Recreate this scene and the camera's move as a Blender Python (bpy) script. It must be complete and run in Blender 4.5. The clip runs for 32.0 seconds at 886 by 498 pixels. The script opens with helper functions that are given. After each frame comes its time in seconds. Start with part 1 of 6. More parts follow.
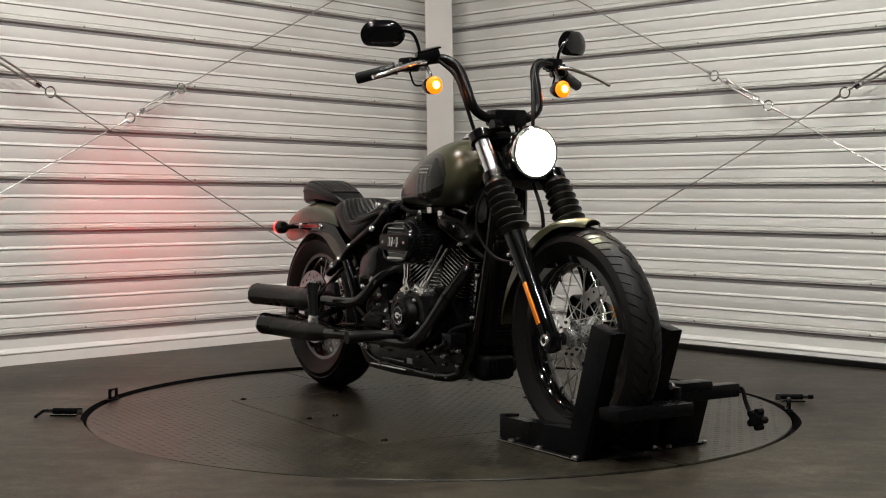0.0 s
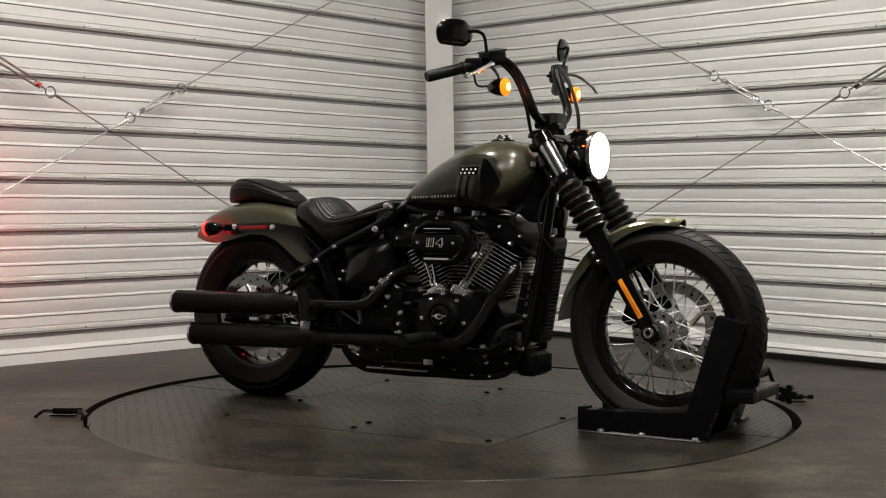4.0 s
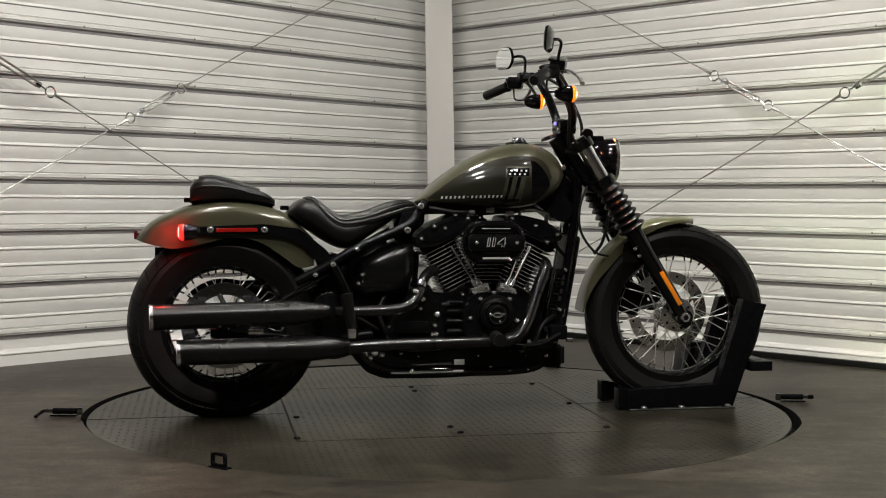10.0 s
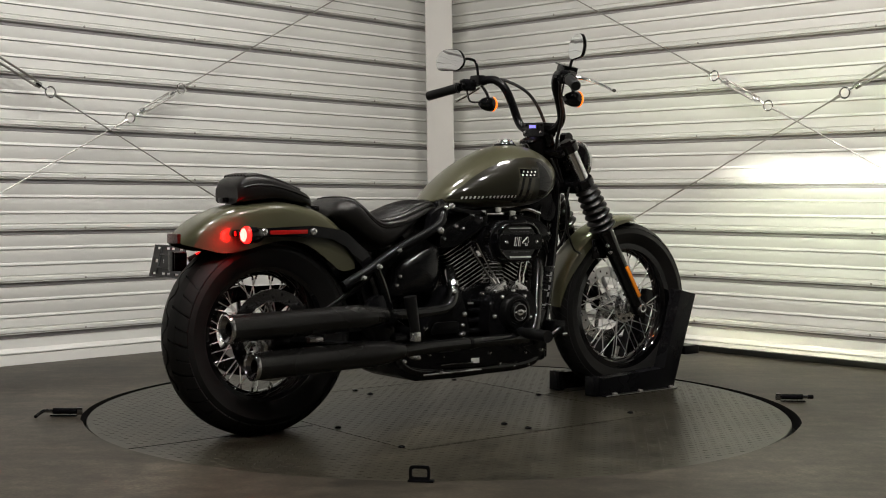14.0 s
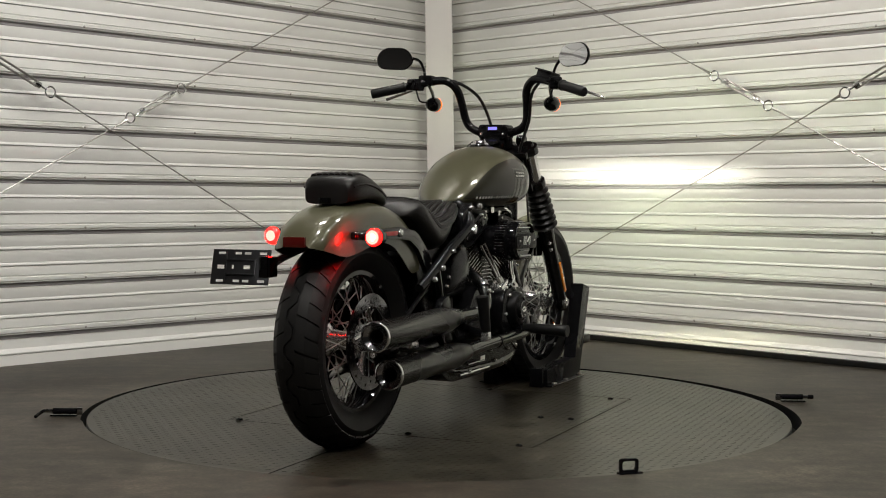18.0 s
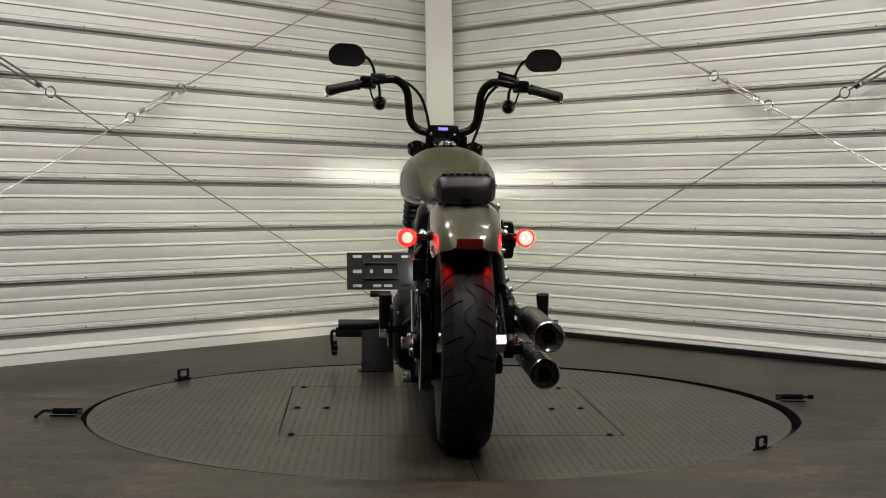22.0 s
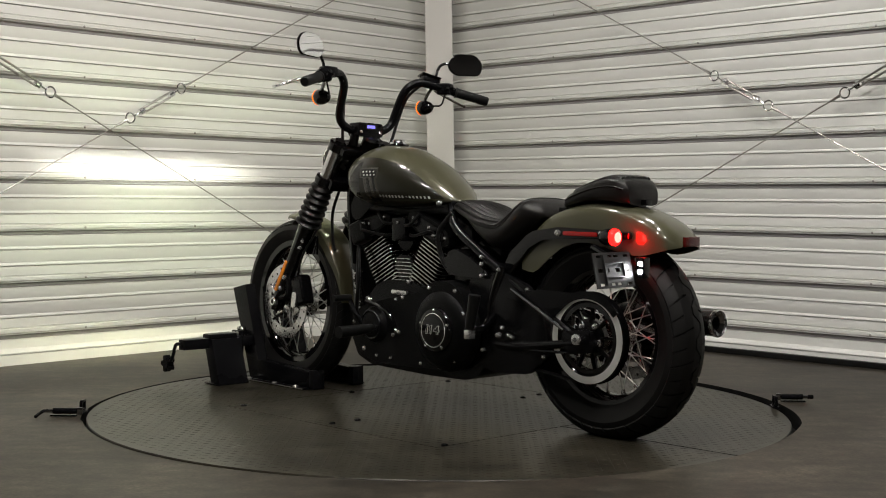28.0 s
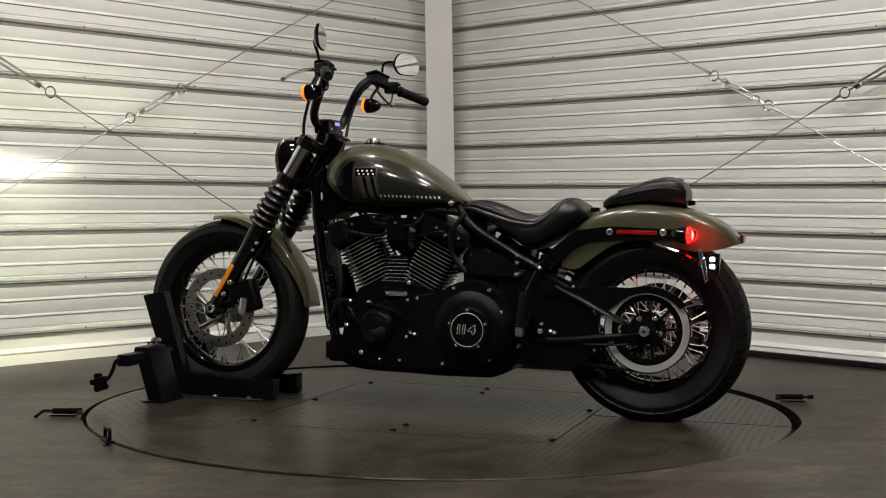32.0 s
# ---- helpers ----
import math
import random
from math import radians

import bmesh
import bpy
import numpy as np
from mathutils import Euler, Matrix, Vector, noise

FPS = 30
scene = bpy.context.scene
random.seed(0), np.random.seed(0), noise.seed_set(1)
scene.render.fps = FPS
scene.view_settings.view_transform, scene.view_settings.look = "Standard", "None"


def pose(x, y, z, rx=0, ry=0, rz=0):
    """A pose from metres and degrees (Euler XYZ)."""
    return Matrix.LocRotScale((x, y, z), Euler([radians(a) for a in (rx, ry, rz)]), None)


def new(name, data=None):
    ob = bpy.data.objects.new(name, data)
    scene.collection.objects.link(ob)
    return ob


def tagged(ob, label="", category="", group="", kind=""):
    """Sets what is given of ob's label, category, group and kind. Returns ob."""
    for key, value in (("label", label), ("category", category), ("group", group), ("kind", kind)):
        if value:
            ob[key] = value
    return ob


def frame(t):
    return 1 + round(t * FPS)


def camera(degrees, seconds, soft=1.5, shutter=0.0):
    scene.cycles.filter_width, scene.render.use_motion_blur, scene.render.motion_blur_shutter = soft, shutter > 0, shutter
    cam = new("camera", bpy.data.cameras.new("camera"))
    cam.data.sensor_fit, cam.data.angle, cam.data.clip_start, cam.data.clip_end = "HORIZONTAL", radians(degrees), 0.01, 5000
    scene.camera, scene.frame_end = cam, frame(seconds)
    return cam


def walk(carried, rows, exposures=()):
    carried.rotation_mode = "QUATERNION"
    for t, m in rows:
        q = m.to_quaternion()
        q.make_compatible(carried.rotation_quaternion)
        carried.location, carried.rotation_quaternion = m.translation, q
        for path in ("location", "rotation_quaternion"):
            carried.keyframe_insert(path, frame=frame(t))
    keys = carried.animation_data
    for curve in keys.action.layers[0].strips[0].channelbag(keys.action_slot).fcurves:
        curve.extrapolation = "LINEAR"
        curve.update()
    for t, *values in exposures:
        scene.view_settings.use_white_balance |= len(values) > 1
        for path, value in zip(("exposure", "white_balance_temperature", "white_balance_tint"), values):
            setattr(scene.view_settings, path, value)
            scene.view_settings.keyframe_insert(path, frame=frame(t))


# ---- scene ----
cam = camera(37.91, 32.0, soft=1.05)
EYE = (0.0, -4.62, 0.747)
# level heading, 2.2 degrees down, 0.32 degrees of lean
CAM_POSE = (Matrix.Translation(EYE) @ Matrix.Rotation(radians(-0.128), 4, "Z")
            @ Matrix.Rotation(radians(90 - 2.2), 4, "X") @ Matrix.Rotation(radians(0.32), 4, "Z"))
EXPOSURE = [(0.0, 0.06), (9.0, 0.06), (14.0, -0.02), (18.0, -0.09), (22.0, -0.18), (26.0, -0.20), (29.0, -0.13), (32.0, -0.06)]
walk(cam, [(0.0, CAM_POSE), (32.0, CAM_POSE)], EXPOSURE)

# ---------------------------------------------------------------- light
world = bpy.data.worlds.new("world")
scene.world = world
world.use_nodes = True
world.node_tree.nodes["Background"].inputs[0].default_value = (0.9, 0.95, 1.0, 1)
world.node_tree.nodes["Background"].inputs[1].default_value = 0.02

ROOM_H = 3.4


def ceiling_lamp(x, y, energy, sx=0.36, sy=0.10):
    d = bpy.data.lights.new("tube_light", "AREA")
    d.shape, d.size, d.size_y, d.energy = "RECTANGLE", sx, sy, energy
    d.color = (1.0, 0.965, 0.902)
    ob = new("tube_light", d)
    ob.matrix_world = pose(x, y, ROOM_H - 0.075, 0, 0, 0)
    return ob


LAMPS = [(-0.75, 0.2, 27), (-0.75, -1.3, 38), (-0.75, -3.0, 52), (0.9, 0.0, 30), (0.9, -1.4, 38), (0.9, -3.1, 52)]
for lx, ly, le in LAMPS:
    ceiling_lamp(lx, ly, le)

# ---------------------------------------------------------------- materials


def nodes_of(name):
    m = bpy.data.materials.new(name)
    m.use_nodes = True
    nt = m.node_tree
    return m, nt, nt.nodes["Principled BSDF"]


def mat(name, color, rough=0.5, metal=0.0, grain=0.0, scale=60.0, bump=0.0, wear=0.15, coat=0.0, spec=0.5, stain=3.0):
    """A surface with two scales of tone, uneven gloss and fine relief."""
    m, nt, b = nodes_of(name)
    L = nt.links.new
    tc = nt.nodes.new("ShaderNodeTexCoord")
    n1, n2 = nt.nodes.new("ShaderNodeTexNoise"), nt.nodes.new("ShaderNodeTexNoise")
    n1.inputs["Scale"].default_value, n1.inputs["Detail"].default_value = scale, 6
    n2.inputs["Scale"].default_value, n2.inputs["Detail"].default_value = stain, 4
    L(tc.outputs["Object"], n1.inputs["Vector"])
    L(tc.outputs["Object"], n2.inputs["Vector"])
    mix = nt.nodes.new("ShaderNodeMixRGB")
    mix.inputs[1].default_value = (*[c * (1 - wear) for c in color], 1)
    mix.inputs[2].default_value = (*[min(1, c * (1 + wear)) for c in color], 1)
    mm = nt.nodes.new("ShaderNodeMath")
    mm.operation = "MULTIPLY_ADD"
    L(n1.outputs["Fac"], mm.inputs[0])
    mm.inputs[1].default_value = grain
    L(n2.outputs["Fac"], mm.inputs[2])
    L(mm.outputs[0], mix.inputs[0])
    L(mix.outputs[0], b.inputs["Base Color"])
    ro = nt.nodes.new("ShaderNodeMapRange")
    ro.inputs[3].default_value, ro.inputs[4].default_value = max(0.02, rough * 0.8), min(1, rough * 1.25)
    L(n2.outputs["Fac"], ro.inputs[0])
    L(ro.outputs[0], b.inputs["Roughness"])
    b.inputs["Metallic"].default_value = metal
    b.inputs["Specular IOR Level"].default_value = spec
    b.inputs["Coat Weight"].default_value = coat
    b.inputs["Coat Roughness"].default_value = 0.04
    if bump:
        bp = nt.nodes.new("ShaderNodeBump")
        bp.inputs["Strength"].default_value, bp.inputs["Distance"].default_value = bump, 0.002
        L(n1.outputs["Fac"], bp.inputs["Height"])
        L(bp.outputs[0], b.inputs["Normal"])
    return m


def glow(name, color, strength, base=(0.3, 0.02, 0.01)):
    m, nt, b = nodes_of(name)
    b.inputs["Base Color"].default_value = (*base, 1)
    b.inputs["Emission Color"].default_value = (*color, 1)
    b.inputs["Emission Strength"].default_value = strength
    b.inputs["Roughness"].default_value = 0.2
    return m


PAINT = mat("olive_paint", (0.054, 0.052, 0.031), 0.3, 0.1, 0.1, 900, 0, 0.05, 0.8, 0.12)
GLOSS = mat("gloss_black", (0.0022, 0.0022, 0.0025), 0.07, 0, 0.2, 200, 0, 0.2, 0.0, 0.5)
SATIN = mat("satin_black", (0.003, 0.003, 0.0034), 0.24, 0, 0.3, 150, 0.05, 0.25, 0.0, 0.17)
WRINKLE = mat("wrinkle_black", (0.0028, 0.0028, 0.0029), 0.34, 0, 0.4, 700, 0.4, 0.25, 0.0, 0.10)
MATTE = mat("matt_black_coating", (0.0048, 0.0045, 0.0043), 0.27, 0.0, 0.3, 300, 0.05, 0.25, 0.0, 0.36)
CHROME = mat("chrome", (0.82, 0.82, 0.83), 0.17, 1, 0.1, 40, 0, 0.05)
STEEL = mat("machined_steel", (0.76, 0.76, 0.74), 0.18, 0.88, 0.3, 120, 0.03, 0.12)
SPOKE = mat("spoke_steel", (0.60, 0.60, 0.58), 0.38, 1.0, 0.2, 120, 0, 0.1)
RIM_STEEL = mat("bare_rim_steel", (0.66, 0.66, 0.64), 0.34, 0.6, 0.3, 120, 0.03, 0.12)
FIN_EDGE = mat("machined_fin_edge", (0.80, 0.80, 0.78), 0.22, 0.84, 0.3, 120, 0.03, 0.12)
ALU = mat("polished_alloy", (0.77, 0.77, 0.76), 0.18, 0.92, 0.2, 80, 0.02, 0.1)
DARKCHROME = mat("smoked_chrome", (0.33, 0.33, 0.34), 0.16, 1, 0.2, 60, 0, 0.1)
PIPE = mat("heat_shield_black", (0.005, 0.005, 0.005), 0.15, 0.0, 0.3, 200, 0.03, 0.2, 0.0, 0.6)
OILTANK = mat("smooth_satin_black", (0.0035, 0.0035, 0.0037), 0.22, 0.0, 0.3, 160, 0.03, 0.2, 0.0, 0.4)
RUBBER = mat("tyre_rubber", (0.0075, 0.0072, 0.0070), 0.46, 0, 0.4, 260, 0.15, 0.25, 0, 0.18, 6)
SOFT_RUBBER = mat("soft_rubber", (0.0045, 0.0045, 0.0045), 0.42, 0, 0.4, 200, 0.1, 0.2, 0, 0.18)
DISC = mat("brushed_disc_steel", (0.66, 0.655, 0.64), 0.26, 1, 0.3, 160, 0.03, 0.12)
LEATHER = mat("black_leather", (0.0060, 0.0054, 0.0052), 0.31, 0, 0.4, 520, 0.3, 0.25, 0, 0.28, 5)
STAND = mat("stand_black_paint", (0.0036, 0.0036, 0.0043), 0.26, 0, 0.4, 90, 0.08, 0.3, 0, 0.11)
AMBER = mat("amber_reflector", (0.85, 0.24, 0.01), 0.22, 0, 0.2, 500, 0.1, 0.1, 0.4)
RED_REFLECTOR = mat("red_reflector", (0.26, 0.006, 0.005), 0.2, 0, 0.2, 500, 0.1, 0.1, 0.3)
DARK_RED = mat("dark_red_reflector", (0.07, 0.004, 0.003), 0.2, 0, 0.2, 500, 0.1, 0.1, 0.3)
WHITE_INK = mat("silver_lettering", (0.62, 0.62, 0.58), 0.35, 0, 0.1, 200, 0, 0.08)
WALL = mat("white_wall_steel", (0.68, 0.68, 0.657), 0.36, 0, 0.25, 14, 0.03, 0.06, 0, 0.5, 1.1)

COLUMN = mat("column_paint", (0.60, 0.585, 0.56), 0.55, 0, 0.2, 30, 0.03, 0.04, 0, 0.4, 1.0)
FLOOR = mat("dark_rubber_floor", (0.0190, 0.0162, 0.0122), 0.42, 0, 0.9, 9, 0.2, 0.7, 0, 0.13, 1.1)


def add_speckle(m, scale, low, high, stretch=(1, 1, 1)):
    """Multiplies a surface's colour by a fine or streaky grain."""
    nt = m.node_tree
    b = nt.nodes["Principled BSDF"]
    src = b.inputs["Base Color"].links[0].from_socket
    tc, mp, nz = nt.nodes.new("ShaderNodeTexCoord"), nt.nodes.new("ShaderNodeMapping"), nt.nodes.new("ShaderNodeTexNoise")
    mp.inputs["Scale"].default_value = stretch
    nz.inputs["Scale"].default_value, nz.inputs["Detail"].default_value = scale, 8
    ra, mu = nt.nodes.new("ShaderNodeMapRange"), nt.nodes.new("ShaderNodeMixRGB")
    ra.inputs[1].default_value, ra.inputs[2].default_value = 0.3, 0.7
    ra.inputs[3].default_value, ra.inputs[4].default_value = low, high
    mu.blend_type = "MULTIPLY"
    mu.inputs[0].default_value = 1.0
    nt.links.new(tc.outputs["Object"], mp.inputs["Vector"])
    nt.links.new(mp.outputs[0], nz.inputs["Vector"])
    nt.links.new(nz.outputs["Fac"], ra.inputs[0])
    nt.links.new(src, mu.inputs[1])
    nt.links.new(ra.outputs[0], mu.inputs[2])
    nt.links.new(mu.outputs[0], b.inputs["Base Color"])


add_speckle(FLOOR, 90, 0.55, 1.45)
add_speckle(FLOOR, 5, 0.6, 1.4, (0.35, 1.6, 1))
add_speckle(FLOOR, 1.7, 0.55, 1.6, (1.0, 0.7, 1))
add_speckle(FLOOR, 22, 0.65, 1.45, (1, 1, 1))
add_speckle(FLOOR, 12, 0.7, 1.35, (0.6, 1.3, 1))
PLATE = mat("dark_tread_plate", (0.0140, 0.0125, 0.0088), 0.30, 0.0, 0.7, 25, 0.06, 0.55, 0, 0.17, 1.6)
add_speckle(PLATE, 110, 0.6, 1.4)
add_speckle(PLATE, 6, 0.55, 1.5)
add_speckle(PLATE, 2.2, 0.8, 1.25)
add_speckle(PLATE, 30, 0.7, 1.4, (1, 0.4, 1))
# Flat black that stands in for the shade in gaps, holes and recesses.
GAP = mat("gap_shade_black", (0.002, 0.002, 0.002), 0.9, 0, 0, 60, 0, 0.1, 0, 0.1)
# Grey put into the wall joints in place of their shade.
JOINT_SHADE = mat("joint_shade_grey", (0.27, 0.255, 0.26), 0.7, 0, 0.3, 60, 0.05, 0.2)
CEILING = mat("dark_ceiling", (0.035, 0.035, 0.034), 0.8, 0, 0.2, 8, 0.05, 0.1)
ZINC = mat("zinc_wire", (0.34, 0.33, 0.31), 0.35, 1, 0.4, 200, 0.05, 0.2)
GLASS_DARK = mat("dark_glass", (0.01, 0.01, 0.012), 0.05, 0, 0.1, 50, 0, 0.1)
MIRROR = mat("mirror_glass", (0.85, 0.86, 0.87), 0.02, 1, 0.0, 20, 0, 0.02)
LAMP_WHITE = glow("lamp_tube", (1.0, 0.95, 0.87), 60.0, (0.8, 0.8, 0.8))
HEAD = glow("headlight_glow", (0.88, 1.0, 0.70), 66.0, (0.8, 0.8, 0.8))
HEAD_WIDE = glow("headlight_wide_core", (0.86, 1.0, 0.62), 19000.0, (0.8, 0.8, 0.8))
HEAD_CORE = glow("headlight_core", (1.0, 0.98, 0.84), 330000.0, (0.8, 0.8, 0.8))
HEAD_SPILL = glow("headlight_spill_core", (1.0, 0.98, 0.60), 48000.0, (0.8, 0.8, 0.8))
HEAD_LOW = glow("headlight_dim_core", (0.90, 1.0, 0.66), 42000.0, (0.8, 0.8, 0.8))
RED_LIT = glow("red_lamp_lit", (1.0, 0.0008, 0.0006), 58.0, (0.4, 0.005, 0.005))
RED_CORE = glow("red_lamp_core", (1.0, 0.0016, 0.0012), 19000.0, (0.5, 0.02, 0.02))
RED_HOT = glow("red_lamp_hot_lens", (1.0, 0.0062, 0.0048), 150.0, (0.5, 0.02, 0.02))
AMBER_LIT = glow("amber_lamp_lit", (1.0, 0.17, 0.003), 1.9, (0.5, 0.12, 0.01))
AMBER_CORE = glow("amber_lamp_core", (1.0, 0.16, 0.004), 500.0, (0.6, 0.2, 0.02))
PLATE_LAMP = glow("number_plate_lamp", (1.0, 1.0, 1.0), 115.0, (0.8, 0.8, 0.8))
HOLDER = mat("holder_grey_black", (0.008, 0.008, 0.0085), 0.36, 0.0, 0.3, 120, 0.04, 0.15, 0, 0.5)
PANEL = mat("dark_olive_panel_paint", (0.0140, 0.0132, 0.0090), 0.3, 0.0, 0.1, 900, 0, 0.08, 0.8, 0.1)
FIGURE = mat("faded_olive_stripe", (0.036, 0.034, 0.024), 0.25, 0.0, 0.1, 900, 0, 0.05, 0.8)
DARK_WALL = mat("dark_backdrop", (0.03, 0.029, 0.028), 0.8, 0, 0.3, 4, 0.05, 0.2)
SCREEN = glow("gauge_screen", (0.25, 0.22, 0.95), 1.6, (0.01, 0.01, 0.02))

# ---------------------------------------------------------------- mesh tools
SHARP = radians(35)


def mesh_of(name, bm, mats, smooth=True):
    bmesh.ops.recalc_face_normals(bm, faces=bm.faces[:])
    for e in bm.edges:
        e.smooth = len(e.link_faces) == 2 and e.calc_face_angle(0) < SHARP
    for f in bm.faces:
        f.smooth = smooth
    me = bpy.data.meshes.new(name)
    bm.to_mesh(me)
    bm.free()
    for m in mats if isinstance(mats, (list, tuple)) else [mats]:
        me.materials.append(m)
    return me


def part(name, bm, material, parent=None, label="", smooth=True):
    """One mesh object, as a thing or under one."""
    ob = new(name, mesh_of(name, bm, material, smooth))
    ob.parent = parent
    return tagged(ob, label)


def join(*bms):
    out = bmesh.new()
    for b in bms:
        me = bpy.data.meshes.new("tmp")
        b.to_mesh(me)
        b.free()
        out.from_mesh(me)
        bpy.data.meshes.remove(me)
    return out


def moved(bm, m):
    bm.transform(m)
    return bm


def rings(sections, closed=True, caps=True):
    """A skin over a row of equal-length rings of points."""
    bm = bmesh.new()
    rows = [[bm.verts.new(p) for p in s] for s in sections]
    n = len(rows[0])
    for a, b in zip(rows, rows[1:]):
        for i in range(n if closed else n - 1):
            j = (i + 1) % n
            try:
                bm.faces.new((a[i], a[j], b[j], b[i]))
            except ValueError:
                pass
    if caps and closed:
        for r in (rows[0], rows[-1]):
            try:
                bm.faces.new(r)
            except ValueError:
                pass
    bmesh.ops.remove_doubles(bm, verts=bm.verts[:], dist=1e-5)
    return bm


def smooth_path(pts, n=6):
    """Points on a smooth curve through pts."""
    P = [Vector(p) for p in pts]
    P = [P[0] * 2 - P[1], *P, P[-1] * 2 - P[-2]]
    out = []
    for i in range(1, len(P) - 2):
        a, b, c, d = P[i - 1:i + 3]
        for k in range(n):
            t = k / n
            out.append(0.5 * (2 * b + (c - a) * t + (2 * a - 5 * b + 4 * c - d) * t * t + (3 * b - a - 3 * c + d) * t ** 3))
    return out + [P[-2]]


def tube(pts, r, seg=10, n=6, smooth=True, flat=1.0):
    """A round bar along pts; r a number or one radius a point."""
    path = smooth_path(pts, n) if smooth and len(pts) > 2 else [Vector(p) for p in pts]
    secs = []
    t0 = (path[1] - path[0]).normalized()
    side = t0.cross(Vector((0, 0, 1)) if abs(t0.z) < 0.9 else Vector((1, 0, 0))).normalized()
    for i, p in enumerate(path):
        t = (path[min(i + 1, len(path) - 1)] - path[max(i - 1, 0)]).normalized()
        side = (side - t * side.dot(t)).normalized()
        up = t.cross(side)
        if isinstance(r, (list, tuple)):
            f = i / (len(path) - 1) * (len(r) - 1)
            k = min(int(f), len(r) - 2)
            rr = r[k] + (r[k + 1] - r[k]) * (f - k)
        else:
            rr = r
        secs.append([p + side * rr * math.cos(a) + up * rr * flat * math.sin(a) for a in (2 * math.pi * j / seg for j in range(seg))])
    return rings(secs)


def lathe(profile, seg=32, axis="Y", closed=False):
    """Turns (radius, height) points about an axis."""
    secs = []
    for j in range(seg):
        a = 2 * math.pi * j / seg
        c, s = math.cos(a), math.sin(a)
        secs.append([{"Y": (r * c, h, r * s), "X": (h, r * c, r * s), "Z": (r * c, r * s, h)}[axis] for r, h in profile])
    bm = bmesh.new()
    rows = [[bm.verts.new(p) for p in s] for s in secs]
    n = len(profile)
    for i in range(seg):
        a, b = rows[i], rows[(i + 1) % seg]
        for k in range(n if closed else n - 1):
            q = (k + 1) % n
            try:
                bm.faces.new((a[k], a[q], b[q], b[k]))
            except ValueError:
                pass
    bmesh.ops.remove_doubles(bm, verts=bm.verts[:], dist=1e-5)
    return bm


def block(sx, sy, sz, bevel=0.004, seg=2):
    """A bevelled block round the origin."""
    bm = bmesh.new()
    bmesh.ops.create_cube(bm, size=1.0, matrix=Matrix.Diagonal((sx, sy, sz, 1)))
    if bevel:
        bmesh.ops.bevel(bm, geom=bm.edges[:], offset=min(bevel, 0.45 * min(sx, sy, sz)), segments=seg, affect="EDGES", profile=0.6)
    return bm


def prism(outline, y0, y1, bevel=0.003, plane="XZ", seg=2):
    """An outline in a plane, pushed through from y0 to y1, with rounded edges."""
    bm = bmesh.new()
    at = {"XZ": lambda a, b, y: (a, y, b), "XY": lambda a, b, y: (a, b, y), "YZ": lambda a, b, y: (y, a, b)}[plane]
    lo = [bm.verts.new(at(a, b, y0)) for a, b in outline]
    hi = [bm.verts.new(at(a, b, y1)) for a, b in outline]
    n = len(outline)
    f0, f1 = bm.faces.new(lo), bm.faces.new(hi)
    for i in range(n):
        bm.faces.new((lo[i], lo[(i + 1) % n], hi[(i + 1) % n], hi[i]))
    if bevel:
        edges = list(f0.edges) + list(f1.edges)
        bmesh.ops.bevel(bm, geom=edges, offset=bevel, segments=seg, affect="EDGES", profile=0.6)
    return bm


def rounded(pts, r, n=5):
    """An outline with its corners rounded."""
    out = []
    m = len(pts)
    for i in range(m):
        p, a, b = Vector(pts[i]), Vector(pts[i - 1]), Vector(pts[(i + 1) % m])
        u, v = (a - p), (b - p)
        k = min(r, u.length * 0.48, v.length * 0.48)
        s, e = p + u.normalized() * k, p + v.normalized() * k
        for j in range(n + 1):
            t = j / n
            q = s * (1 - t) ** 2 + p * 2 * t * (1 - t) + e * t * t
            out.append((q.x, q.y))
    return out


def bulge(outline, y0, y1, n=6, power=0.55):
    """An outline that swells out from y0 to a domed face at y1."""
    cx, cz = sum(p[0] for p in outline) / len(outline), sum(p[1] for p in outline) / len(outline)
    secs = []
    for i in range(n + 1):
        a = math.pi / 2 * i / n
        k, y = max(0.02, math.cos(a) ** power), y0 + (y1 - y0) * math.sin(a)
        secs.append([(cx + (x - cx) * k, y, cz + (z - cz) * k) for x, z in outline])
    return rings(secs)


def bolt(p, way, r=0.007, h=0.006):
    """A domed hex-socket bolt head at p that looks along way."""
    bm = lathe([(0, -0.002), (r, -0.002), (r, h * 0.40), (r * 0.93, h * 0.70), (r * 0.76, h * 0.92), (r * 0.52, h * 1.04), (r * 0.40, h * 1.06), (r * 0.36, h * 0.6), (0, h * 0.6)], 12, "Z")
    return moved(bm, Matrix.Translation(p) @ Vector(way).to_track_quat("Z", "Y").to_matrix().to_4x4())


def lerp(a, b, t):
    return a + (b - a) * t


def along(table, x):
    """A smooth reading between rows of (x, value)."""
    if x <= table[0][0]:
        return table[0][1]
    for (a, u), (b, v) in zip(table, table[1:]):
        if x <= b:
            return lerp(u, v, (x - a) / (b - a))
    return table[-1][1]


def curve_table(pts, n=8):
    return [(p.x, p.y) for p in smooth_path([(a, b, 0) for a, b in pts], n)]


def empty(name, m):
    e = new(name)
    e.matrix_world = m
    e.empty_display_size = 0.1
    return e


